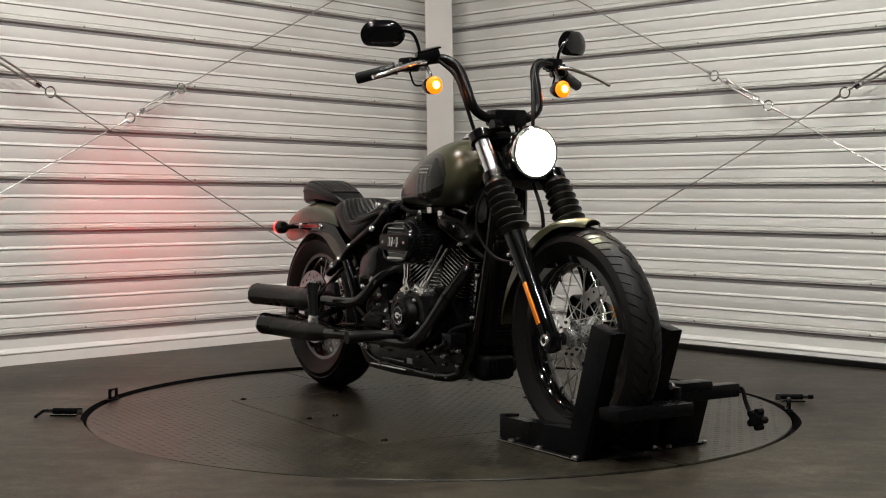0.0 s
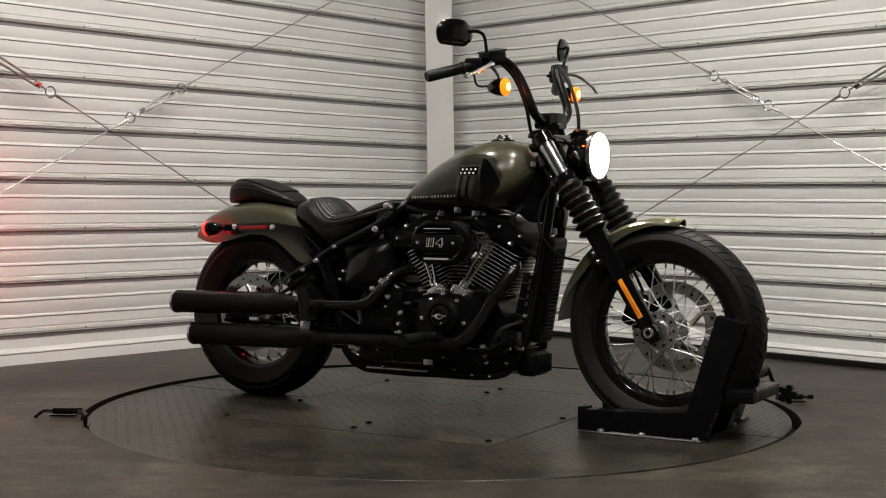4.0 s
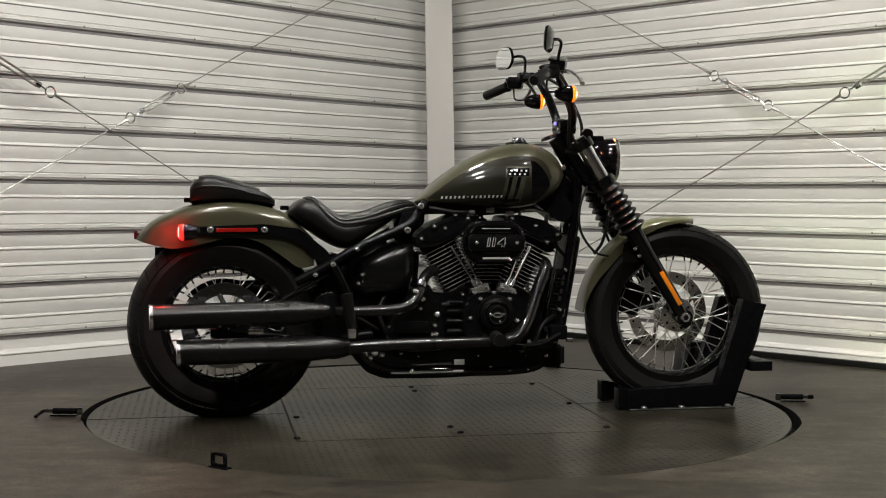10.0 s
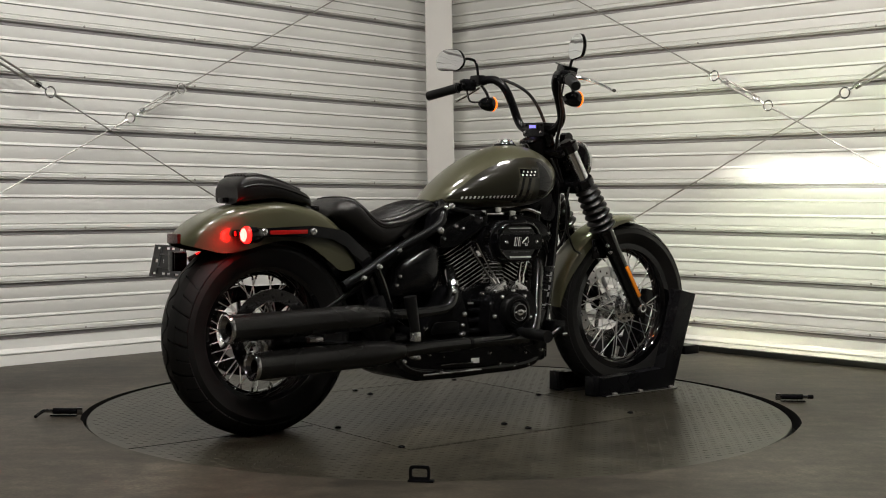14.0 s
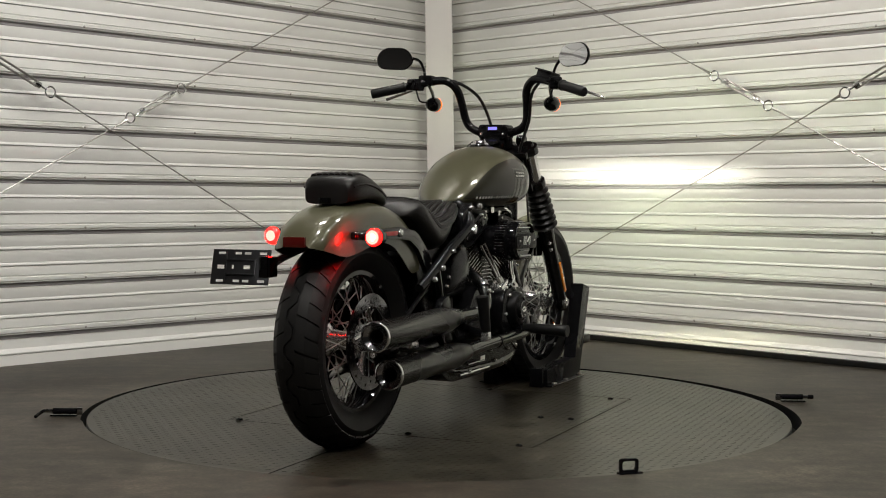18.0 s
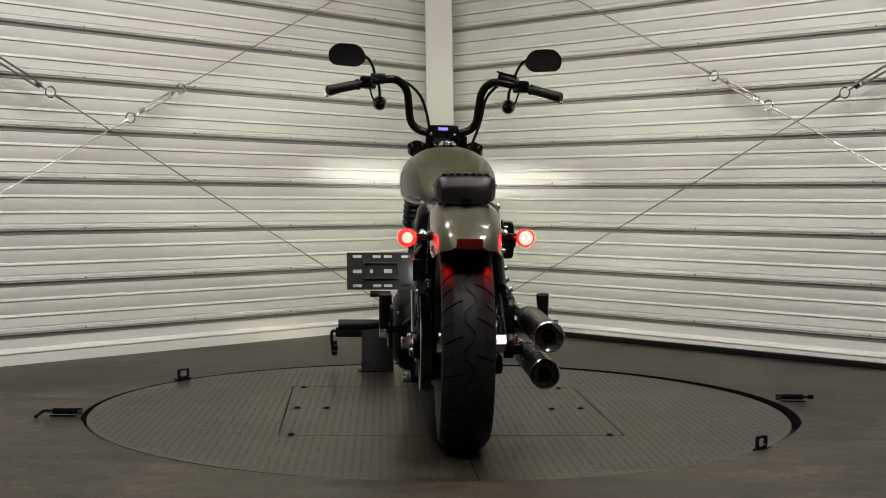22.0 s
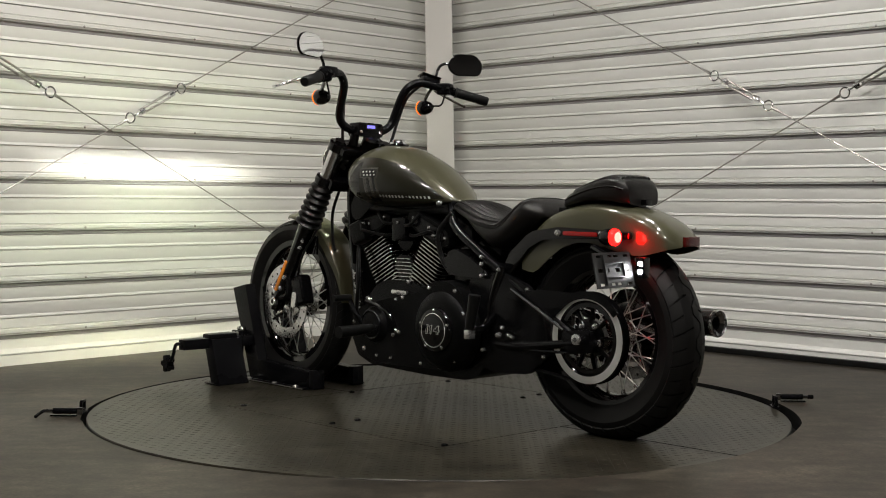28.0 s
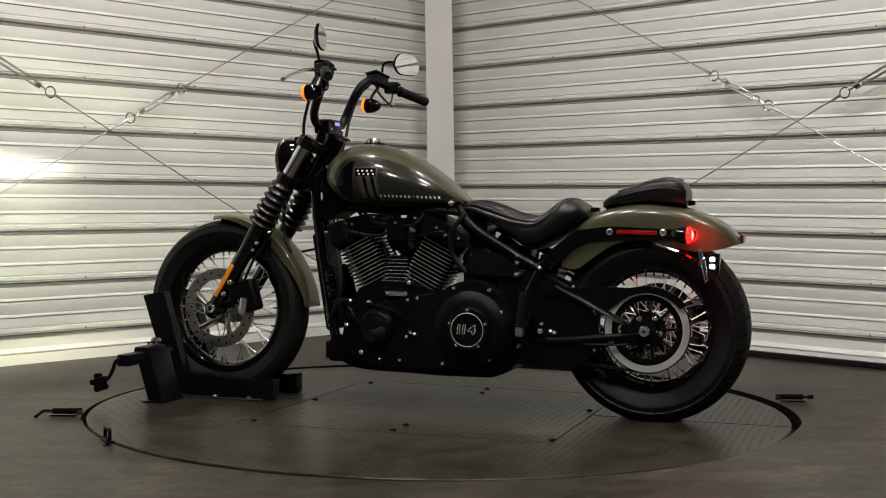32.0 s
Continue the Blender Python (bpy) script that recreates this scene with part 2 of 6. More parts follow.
def text_mesh(body, size, depth, m, flat_scale=1.0, fat=0.0):
    cu = bpy.data.curves.new("txt", "FONT")
    cu.offset, cu.space_character, cu.shear = fat, 0.80, 0.12
    cu.body, cu.size, cu.extrude, cu.align_x, cu.align_y = body, size, depth, "CENTER", "CENTER"
    tmp = new("txt", cu)
    dg = bpy.context.evaluated_depsgraph_get()
    me = bpy.data.meshes.new_from_object(tmp.evaluated_get(dg))
    bm = bmesh.new()
    bm.from_mesh(me)
    bpy.data.objects.remove(tmp)
    bpy.data.curves.remove(cu)
    bpy.data.meshes.remove(me)
    bm.transform(m @ Matrix.Diagonal((flat_scale, 1, 1, 1)))
    return bm


def number_mesh(size, depth, m, flat_scale, fat):
    """The number 114, set tight: each figure centred on its own place."""
    out = bmesh.new()
    for ch, x in (("1", -0.54), ("1", -0.20), ("4", 0.32)):
        bm = text_mesh(ch, size, depth, Matrix.Identity(4), 1.0, fat)
        mid = (min(v.co.x for v in bm.verts) + max(v.co.x for v in bm.verts)) / 2
        bm.transform(m @ Matrix.Diagonal((flat_scale, 1, 1, 1)) @ Matrix.Translation((x * size - mid, 0, 0)))
        tmp = bpy.data.meshes.new("figure")
        bm.to_mesh(tmp)
        bm.free()
        out.from_mesh(tmp)
        bpy.data.meshes.remove(tmp)
    return out


# ---------------------------------------------------------------- room
CORNER = Vector((0.012, 3.134, 0))
ALONG_L, ALONG_R = Vector((-0.6863, -0.7273, 0)), Vector((0.7041, -0.7101, 0))
COURSE, FIRST = 0.2313, 0.127
WALL_LEN = 8.6


def wall_frame(origin, run):
    """x along the wall, y into the room, z up."""
    inward = Vector((-run.y, run.x, 0))
    if inward.dot(-origin) < 0:
        inward = -inward
    m = Matrix.Identity(4)
    m.col[0][:3], m.col[1][:3], m.col[2][:3], m.col[3][:3] = run, inward, (0, 0, 1), origin
    return m


def panel_profile(z0, z1):
    """(inward, z) of one course: an overhanging lip above a deep joint, two fine joints between."""
    p = [(-0.029, z0 - 0.013), (-0.029, z0 + 0.005), (0.009, z0 + 0.007), (0.0125, z0 + 0.009), (0.0125, z0 + 0.011), (-0.006, z0 + 0.0125), (-0.006, z0 + 0.0155), (0.0105, z0 + 0.017), (0.0105, z0 + 0.031), (0.0005, z0 + 0.0345), (0.0005, z0 + 0.0375), (0.006, z0 + 0.0405)]
    for g in (0.082, 0.154):
        p += [(0.006, z0 + g - 0.0020), (-0.010, z0 + g - 0.0016), (-0.010, z0 + g + 0.0010), (0.0085, z0 + g + 0.0018), (0.0095, z0 + g + 0.0035), (0.0092, z0 + g + 0.0055), (0.0056, z0 + g + 0.0140), (0.0048, z0 + g + 0.0155), (0.006, z0 + g + 0.0175)]
    return p + [(0.006, z1 - 0.016), (0.006, z1 - 0.014), (-0.029, z1 - 0.013)]


def build_wall(name, origin, run, length, label):
    m = wall_frame(Vector(origin), run)
    back = part(name, moved(block(length, 0.12, ROOM_H, 0), pose(length / 2, -0.092, ROOM_H / 2)), COLUMN, None)
    back.matrix_world = m
    tagged(back, label, "wall", kind="structure")
    z = FIRST - COURSE
    shared = shade_mesh = None
    while z < ROOM_H:
        z0, z1 = z, min(z + COURSE, ROOM_H)
        if z0 < 0:
            prof = [(0.024, 0.0), (0.022, 0.0465), (0.002, 0.0472), (0.002, 0.0492), (0.0215, 0.050), (0.0225, 0.053), (0.0215, 0.056), (0.009, 0.070), (0.006, 0.073), (0.006, z1 - 0.014), (-0.029, z1 - 0.013)]
            me = mesh_of("panel", rings([[(x, y, zz) for y, zz in prof] for x in (0, length)], closed=False), WALL)
            off = 0
        else:
            if shared is None:
                shared = mesh_of("panel", rings([[(x, y, zz) for y, zz in panel_profile(0, COURSE)] for x in (0, length)], closed=False), WALL)
            me, off = shared, z0
        ob = new("panel", me)
        ob.parent = back
        ob.location.z = off
        # A grey strip stands in for the shadow inside each deep joint.
        if z0 > 0:
            if shade_mesh is None:
                shade_mesh = mesh_of("joint_shade", moved(block(length, 0.022, 0.0155, 0.002, 1), pose(length / 2, -0.0155, -0.0042)), JOINT_SHADE)
            strip = new("joint_shade", shade_mesh)
            strip.parent = back
            strip.location.z = z0
        z += COURSE
    return back, m


wall_left, M_LEFT = build_wall("wall_left", CORNER, ALONG_L, WALL_LEN, "white ribbed steel wall panels with dark joints")
wall_right, M_RIGHT = build_wall("wall_right", CORNER, ALONG_R, WALL_LEN, "white ribbed steel wall panels with dark joints")
far_l, far_r = CORNER + ALONG_L * WALL_LEN, CORNER + ALONG_R * WALL_LEN
# Unseen dark walls, added to close the room and keep reflections dark.
for nm, org, run in (("wall_back_left", far_l, ALONG_R), ("wall_back_right", far_r, ALONG_L)):
    bm = moved(block(WALL_LEN, 0.12, ROOM_H, 0), pose(WALL_LEN / 2, -0.061, ROOM_H / 2))
    w = part(nm, bm, DARK_WALL)
    w.matrix_world = wall_frame(org, run)
    tagged(w, "unseen plain dark wall behind the camera", "wall", kind="structure")

MID = (far_l + far_r) / 2
YAW = math.atan2(ALONG_R.y, ALONG_R.x)
ceil = part("ceiling", block(WALL_LEN + 0.3, WALL_LEN + 0.3, 0.1, 0), CEILING)
ceil.matrix_world = Matrix.Translation((MID.x, MID.y, ROOM_H + 0.052)) @ Matrix.Rotation(YAW, 4, "Z")
tagged(ceil, "plain dark grey ceiling", "ceiling", kind="structure")

for lx, ly, le in LAMPS:
    fx = empty("ceiling_light", pose(lx, ly, ROOM_H))
    tagged(fx, "long white fluorescent ceiling light", "ceiling light", group="ceiling lights")
    part("housing", moved(block(0.50, 0.15, 0.05, 0.006), pose(0, 0, -0.026)), CEILING, fx)
    part("diffuser", moved(block(0.36, 0.10, 0.012, 0.003), pose(0, 0, -0.058)), LAMP_WHITE, fx)

# corner post, flat side towards the room
col = part("corner_column", moved(block(0.152, 0.15, ROOM_H, 0.006), pose(0, 0, ROOM_H / 2)), COLUMN)
col.matrix_world = pose(0.022, 2.75, 0, 0, -1.2, -0.5)
tagged(col, "pale grey painted square steel corner column", "column", kind="structure")

# floor with a round opening for the turntable
R_TABLE = 1.226


def hole_radius(a):
    """The opening is wider at the two sides than in front and behind."""
    side = abs(math.cos(a)) ** 5 * (1.0 if math.cos(a) > 0 else 0.35)
    if math.sin(a) > -0.25:
        return R_TABLE + 0.012 + 0.024 * side + 0.012 * max(0.0, math.sin(a)) ** 2
    return R_TABLE + 0.002 + 0.034 * side * max(0.0, 1 - (-0.25 - math.sin(a)) / 0.35)


def build_floor():
    bm = bmesh.new()
    n = 180
    top, outer = [], []
    for i in range(n):
        a = 2 * math.pi * i / n
        c, s = math.cos(a), math.sin(a)
        r = hole_radius(a)
        top.append(bm.verts.new((r * c, r * s, 0)))
        k = 9.5 / max(abs(c), abs(s))
        outer.append(bm.verts.new((k * c, k * s, 0)))
    for i in range(n):
        j = (i + 1) % n
        bm.faces.new((top[i], outer[i], outer[j], top[j]))
    return bm


def build_recess():
    rim = [(math.cos(a) * hole_radius(a), math.sin(a) * hole_radius(a)) for a in (2 * math.pi * i / 180 for i in range(181))]
    return rings([[(x, y, z) for x, y in rim] for z in (-0.0005, -0.06)], closed=False)


fl = part("floor", build_floor(), FLOOR)
tagged(fl, "dark grey worn rubber floor with a dull sheen", "floor", kind="structure")
# Recess bottom and side coloured black for the shade down the gap.
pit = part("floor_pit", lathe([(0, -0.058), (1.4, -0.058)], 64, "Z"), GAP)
tagged(pit, "bottom of the turntable recess, painted black for its shade", "floor", kind="structure")
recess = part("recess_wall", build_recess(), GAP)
tagged(recess, "side of the turntable recess, painted black for its shade", "floor", kind="structure")
skirt = part("baseboard", moved(block(WALL_LEN, 0.03, 0.028, 0.003), pose(WALL_LEN / 2, 0.034, 0.014)), SOFT_RUBBER)
skirt.matrix_world = M_RIGHT
tagged(skirt, "black rubber strip along the foot of the wall", "baseboard", kind="structure")

# ---------------------------------------------------------------- turntable
HEAD_YAW = -82.46
BIKE_AT = Matrix.Translation((-0.1369, 0.7518, 0)) @ Matrix.Rotation(radians(HEAD_YAW), 4, "Z")
TO_TABLE = Matrix.Translation((-0.1369, 0.7518, 0)) @ Matrix.Rotation(radians(-81.43), 4, "Z")


def build_turntable():
    e = empty("turntable", Matrix.Identity(4))
    tagged(e, "round dark tread-plate turntable set into the floor", "turntable", kind="structure")
    # deck with a rectangular hatch opening
    rect = [TO_TABLE @ Vector((x, y, 0)) for x, y in ((0.225, 0.565), (1.29, 0.575), (1.265, -0.545), (0.205, -0.535))]
    c0 = sum(rect, Vector()) / 4
    n = 160

    def on_rect(a, grow):
        d = Vector((math.cos(a), math.sin(a), 0))
        best = 9
        for p, q in zip(rect, rect[1:] + rect[:1]):
            e1 = q - p
            den = d.x * e1.y - d.y * e1.x
            if abs(den) < 1e-9:
                continue
            w = p - c0
            t, u = (w.x * e1.y - w.y * e1.x) / den, (w.x * d.y - w.y * d.x) / den
            if t > 0 and -1e-6 <= u <= 1 + 1e-6:
                best = min(best, t)
        return c0 + d * (best + grow)

    corners = [math.atan2((p - c0).y, (p - c0).x) for p in rect]
    angs = sorted([2 * math.pi * i / n - math.pi for i in range(n)] + corners)

    def on_circle(a):
        d = Vector((math.cos(a), math.sin(a), 0))
        b, cc = c0.dot(d), c0.dot(c0) - R_TABLE ** 2
        return c0 + d * (-b + math.sqrt(b * b - cc))

    loops = [[on_rect(a, 0.003) + Vector((0, 0, -0.012)) for a in angs], [on_rect(a, 0.003) for a in angs],
             [on_circle(a) * 0.998 for a in angs], [on_circle(a) + Vector((0, 0, -0.003)) for a in angs], [on_circle(a) + Vector((0, 0, -0.05)) for a in angs]]
    part("deck", rings(loops, caps=False), PLATE, e)
    hatch = bmesh.new()
    top = [hatch.verts.new(on_rect(a, -0.003)) for a in angs]
    low = [hatch.verts.new(on_rect(a, -0.003) + Vector((0, 0, -0.012))) for a in angs]
    hatch.faces.new(top)
    for i in range(len(angs)):
        j = (i + 1) % len(angs)
        hatch.faces.new((low[i], low[j], top[j], top[i]))
    part("hatch_plate", hatch, PLATE, e)
    # straight seams in the deck
    for a, b in (((-0.5, -0.011), (0.205, -0.005)), ((1.29, 0.02), (2.0, 0.03))):
        p, q = TO_TABLE @ Vector((*a, 0)), TO_TABLE @ Vector((*b, 0))
        d = q - p
        bm = moved(block(d.length, 0.004, 0.001, 0), Matrix.Translation((p + q) / 2 + Vector((0, 0, 0.0003))) @ Matrix.Rotation(math.atan2(d.y, d.x), 4, "Z"))
        part("seam", bm, GAP, e)
    # raised tread lozenges
    verts, faces = [], []
    rnd = random.Random(4)
    pitch = 0.0262
    k = int(R_TABLE / pitch) + 2
    ca, sa = math.cos(radians(HEAD_YAW)), math.sin(radians(HEAD_YAW))
    for i in range(-k, k):
        for j in range(-k, k):
            u, v = i * pitch, j * pitch
            if u * u + v * v > (R_TABLE - 0.022) ** 2:
                continue
            x, y = u * ca - v * sa, u * sa + v * ca
            a = radians(HEAD_YAW) + (radians(45) if (i + j) % 2 else radians(-45))
            lx, ly = 0.0098 * math.cos(a), 0.0098 * math.sin(a)
            wx, wy = -0.0036 * math.sin(a), 0.0036 * math.cos(a)
            h = 0.0006 + 0.0003 * rnd.random()
            b = len(verts)
            verts += [(x + lx, y + ly, 0.0001), (x + wx, y + wy, 0.0001), (x - lx, y - ly, 0.0001), (x - wx, y - wy, 0.0001),
                      (x + lx * 0.45, y + ly * 0.45, h), (x - lx * 0.45, y - ly * 0.45, h)]
            faces += [(b, b + 1, b + 4), (b + 1, b + 5, b + 4), (b + 1, b + 2, b + 5), (b + 2, b + 3, b + 5), (b + 3, b + 4, b + 5), (b + 3, b, b + 4)]
    me = bpy.data.meshes.new("tread_pattern")
    me.from_pydata(verts, [], faces)
    me.materials.append(PLATE)
    ob = new("tread_pattern", me)
    ob.parent = e
    tagged(ob, "fine raised diamond tread", kind="stuff")
    # countersunk screws
    for x, y in ((0.752, 0.532), (0.747, 0.426), (0.23, 0.525), (1.224, -0.479), (0.72, -0.378), (0.731, -0.484), (0.207, -0.489), (1.25, 0.53), (0.24, -0.1), (1.25, 0.02)):
        p = TO_TABLE @ Vector((x, y, 0.001))
        part("screw", bolt(p, (0, 0, 1), 0.011, 0.005), SATIN, e)
    # folding tie-down rings at the rim
    for x, y in ((-0.05, -0.898), (1.495, 1.03)):
        p = TO_TABLE @ Vector((x, y, 0.0))
        d = Vector((p.x, p.y, 0)).normalized()
        m = Matrix.Translation(p) @ Matrix.Rotation(math.atan2(d.y, d.x) + radians(84), 4, "Z")
        base = part("tie_ring_plate", moved(block(0.07, 0.024, 0.008, 0.002), m @ pose(0.01, 0, 0.004)), STAND, e)
        ring = [(-0.028, 0.006), (0.028, 0.006), (0.028, 0.045), (-0.028, 0.045)]
        hole = [(-0.021, 0.014), (0.021, 0.014), (0.021, 0.038), (-0.021, 0.038)]
        o, h = rounded(ring, 0.01, 3), rounded(hole, 0.007, 3)
        secs = [[(a, yy, b) for a, b in lp] for lp, yy in ((o, -0.005), (o, 0.005), (h, 0.005), (h, -0.005), (o, -0.005))]
        bm = rings(secs, caps=False)
        part("tie_ring", moved(bm, m @ pose(0.006, 0, 0)), STAND, base)
    return e


turntable = build_turntable()


def build_latch(x, y, turn, long):
    """A spring bolt that locks the table, lying on the floor."""
    e = empty("table_latch", pose(x, y, 0, 0, 0, turn))
    tagged(e, "black sliding bolt latch lying on the floor beside the turntable", "latch", group="turntable latches")
    part("barrel", moved(lathe([(0, 0), (0.0105, 0), (0.0105, 0.08), (0, 0.08)], 14, "X"), pose(0, 0, 0.02)), STAND, e)
    part("base_plate", moved(block(0.09, 0.018, 0.005, 0.001), pose(0.045, 0, 0.0045)), STAND, e)
    part("eye", moved(block(0.02, 0.012, 0.026, 0.004), pose(-0.01, 0, 0.02)), DARKCHROME, e)
    part("rod", moved(lathe([(0, 0.08), (0.006, 0.08), (0.006, 0.08 + long), (0, 0.08 + long)], 10, "X"), pose(0, 0, 0.02)), DARKCHROME, e)
    if long > 0.025:
        part("handle", tube([(0.08 + long - 0.004, 0, 0.02), (0.08 + long + 0.006, 0.02, 0.014), (0.08 + long + 0.01, 0.05, 0.008)], 0.006, 8), STAND, e)
    else:
        part("knob", moved(lathe([(0, 0.08 + long), (0.008, 0.08 + long), (0.008, 0.1 + long), (0, 0.1 + long)], 12, "X"), pose(0, 0, 0.02)), STAND, e)


build_latch(-1.235, -0.247, 180, 0.035)
build_latch(1.272, 0.157, 0, 0.02)

# ---------------------------------------------------------------- bracing wires on the walls


def build_wire(name, m, a, b, ring_1, ring_2, off, label):
    """A thin bracing wire from a to b (along, height) with a turnbuckle between two ring positions."""
    e = empty(name, m)
    tagged(e, label, "wire", group="bracing wires")
    A, B = Vector((a[0], off, a[1])), Vector((b[0], off, b[1]))
    d = (B - A).normalized()
    t1, t2 = (ring_1 - a[0]) / d.x, (ring_2 - a[0]) / d.x
    t1, t2 = min(t1, t2), max(t1, t2)
    up = Vector((0, 1, 0)).cross(d)
    part("cable", tube([A, A + d * (t1 - 0.03)], 0.0032, 6, smooth=False), ZINC, e)
    part("cable", tube([A + d * (t2 + 0.03), B], 0.0032, 6, smooth=False), ZINC, e)
    for t, s in ((t1, 1), (t2, -1)):
        p = A + d * t
        ring = [p + d * 0.024 * math.cos(k) + up * 0.024 * math.sin(k) for k in (2 * math.pi * i / 16 for i in range(17))]
        part("eye_ring", tube(ring, 0.0045, 7, smooth=False), CHROME, e)
        part("shank", tube([p + d * 0.022 * s, p + d * 0.075 * s], 0.005, 8, smooth=False), CHROME, e)
        part("thimble", tube([p - d * 0.022 * s, p - d * 0.055 * s, p - d * 0.10 * s], [0.008, 0.006, 0.0035], 8, smooth=False), ZINC, e)
    p, q = A + d * (t1 + 0.07), A + d * (t2 - 0.07)
    for k in (-1, 1):
        part("turnbuckle_bar", tube([p + up * 0.011 * k, q + up * 0.011 * k], 0.0055, 8, smooth=False), ZINC, e)
    for c in (p, q):
        part("turnbuckle_nut", tube([c - d * 0.014, c + d * 0.014], 0.016, 10, smooth=False), CHROME, e)


WIRE_LABEL = "thin steel bracing cable with a turnbuckle, stretched across the white wall"


def wire_run(p, q, x):
    return (x, p[1] + (q[1] - p[1]) * (x - p[0]) / (q[0] - p[0]))


pA, qA = (2.882, 1.337), (1.212, 0.484)
build_wire("bracing_wire", M_LEFT, wire_run(pA, qA, 4.4), wire_run(pA, qA, 0.25), 2.644, 3.07, 0.085, WIRE_LABEL)
pB, qB = (2.882, 0.762), (0.939, 1.822)
build_wire("bracing_wire", M_LEFT, wire_run(pB, qB, 4.0), wire_run(pB, qB, 0.25), 2.223, 1.935, 0.075, WIRE_LABEL)
pC, qC = (1.082, 1.816), (2.843, 0.885)
build_wire("bracing_wire", M_RIGHT, wire_run(pC, qC, 0.12), wire_run(pC, qC, 4.3), 1.951, 2.251, 0.075, WIRE_LABEL)
pD, qD = (2.839, 1.333), (0.737, 0.279)
build_wire("bracing_wire", M_RIGHT, wire_run(pD, qD, 4.5), wire_run(pD, qD, 0.34), 2.646, 2.98, 0.085, WIRE_LABEL)

# screw heads on the panel lips
SCREW = mesh_of("screw", lathe([(0, 0.004), (0.003, 0.004), (0.006, 0.001), (0.006, 0)], 8, "Y"), ZINC)
for wall, first, step in ((wall_left, 0.574, 0.617), (wall_right, 0.869, 0.941)):
    for c in range(0, 9):
        x = first
        while x < 4.2:
            ob = new("screw", SCREW)
            ob.parent = wall
            ob.location = (x, 0.0100, FIRST + c * COURSE + 0.0185)
            x += step

# ---------------------------------------------------------------- motorcycle
bike = empty("motorcycle", BIKE_AT)
tagged(bike, "olive green and black cruiser motorcycle with tall handlebars, lamps lit", "motorcycle")
AX_R, AX_F = Vector((0, 0, 0.316)), Vector((1.632, 0, 0.334))
STEER_P, STEER_D = Vector((1.2, 0, 0.95)), Vector((-0.529, 0, 0.849))
STEER = Matrix.Translation(STEER_P) @ Matrix.Rotation(radians(-2.6), 4, STEER_D) @ Matrix.Translation(-STEER_P)


def tyre_section(r_rim, r_out, half, n=9):
    """(radius, across) from bead to bead over the crown."""
    pts = [(r_rim - 0.004, -half * 0.62), (r_rim + 0.012, -half * 0.80)]
    for i in range(n + 1):
        a = math.pi * (0.04 + 0.92 * i / n)
        h = (r_out - r_rim) * 0.62
        pts.append((r_out - h + h * math.sin(a) ** 0.85, -half * math.cos(a)))
    return pts + [(r_rim + 0.012, half * 0.80), (r_rim - 0.004, half * 0.62)]


def build_tread(r_rim, r_out, half, cells, reach, zig, slant, gap, rise, mid):
    """Raised tread blocks with a zigzag groove between the two rows."""
    verts, faces = [], []
    h = (r_out - r_rim) * 0.62

    def at(u, v, lift):
        a = math.pi / 2 + v / half * math.pi * 0.46
        r = r_out - h + h * math.sin(a) ** 0.85 + lift
        y = -half * math.cos(a) + lift * 0.6 * (1 if v > 0 else -1) * abs(math.cos(a))
        return (r * math.cos(u), y, r * math.sin(u))

    du = 2 * math.pi / cells
    for row in (-1, 1):
        for c in range(cells):
            start = c + (0.5 if row > 0 else 0)
            # a closed band beside the zigzag groove, and a shoulder block with slanted grooves
            half_way = lerp(mid, reach, 0.38)
            blocks = ((0.0, 1.0, None, mid), (gap, 1 - gap, mid, half_way), (gap, 0.5 - gap * 0.7, half_way, reach), (0.5 + gap * 0.7, 1 - gap, half_way, reach))
            for f0, f1, v_in, v_out in blocks:
                inner = v_in is None
                nu, nv = 9 if inner else 6, 3
                grid = []
                for i in range(nu):
                    f = lerp(f0, f1, i / (nu - 1))
                    wave = max(-1.0, min(1.0, 2.2 * (2 * abs(((start + f) % 1) * 2 - 1) - 1)))
                    v0, v1 = (zig * wave + row * 0.0027, row * mid) if inner else (row * v_in, row * v_out)
                    line = []
                    for j in range(nv):
                        g = j / (nv - 1)
                        v = lerp(v0, v1, g)
                        line.append(((start + f + (0 if inner else slant * 3 * (abs(v) - mid) / (reach - mid))) * du, v))
                    grid.append(line)
                b = len(verts)
                for lift in (0.0, rise):
                    for line in grid:
                        verts += [at(u, v, lift - 0.0005) for u, v in line]
                m = nu * nv
                for i in range(nu - 1):
                    for j in range(nv - 1):
                        p = b + m + i * nv + j
                        faces.append((p, p + 1, p + nv + 1, p + nv))
                edge = [i * nv for i in range(nu)] + [(nu - 1) * nv + j for j in range(1, nv)] + [i * nv + nv - 1 for i in range(nu - 2, -1, -1)] + list(range(nv - 2, 0, -1))
                for p, q in zip(edge, edge[1:] + edge[:1]):
                    faces.append((b + p, b + q, b + m + q, b + m + p))
    bm = bmesh.new()
    vs = [bm.verts.new(v) for v in verts]
    for f in faces:
        bm.faces.new([vs[i] for i in f])
    return bm


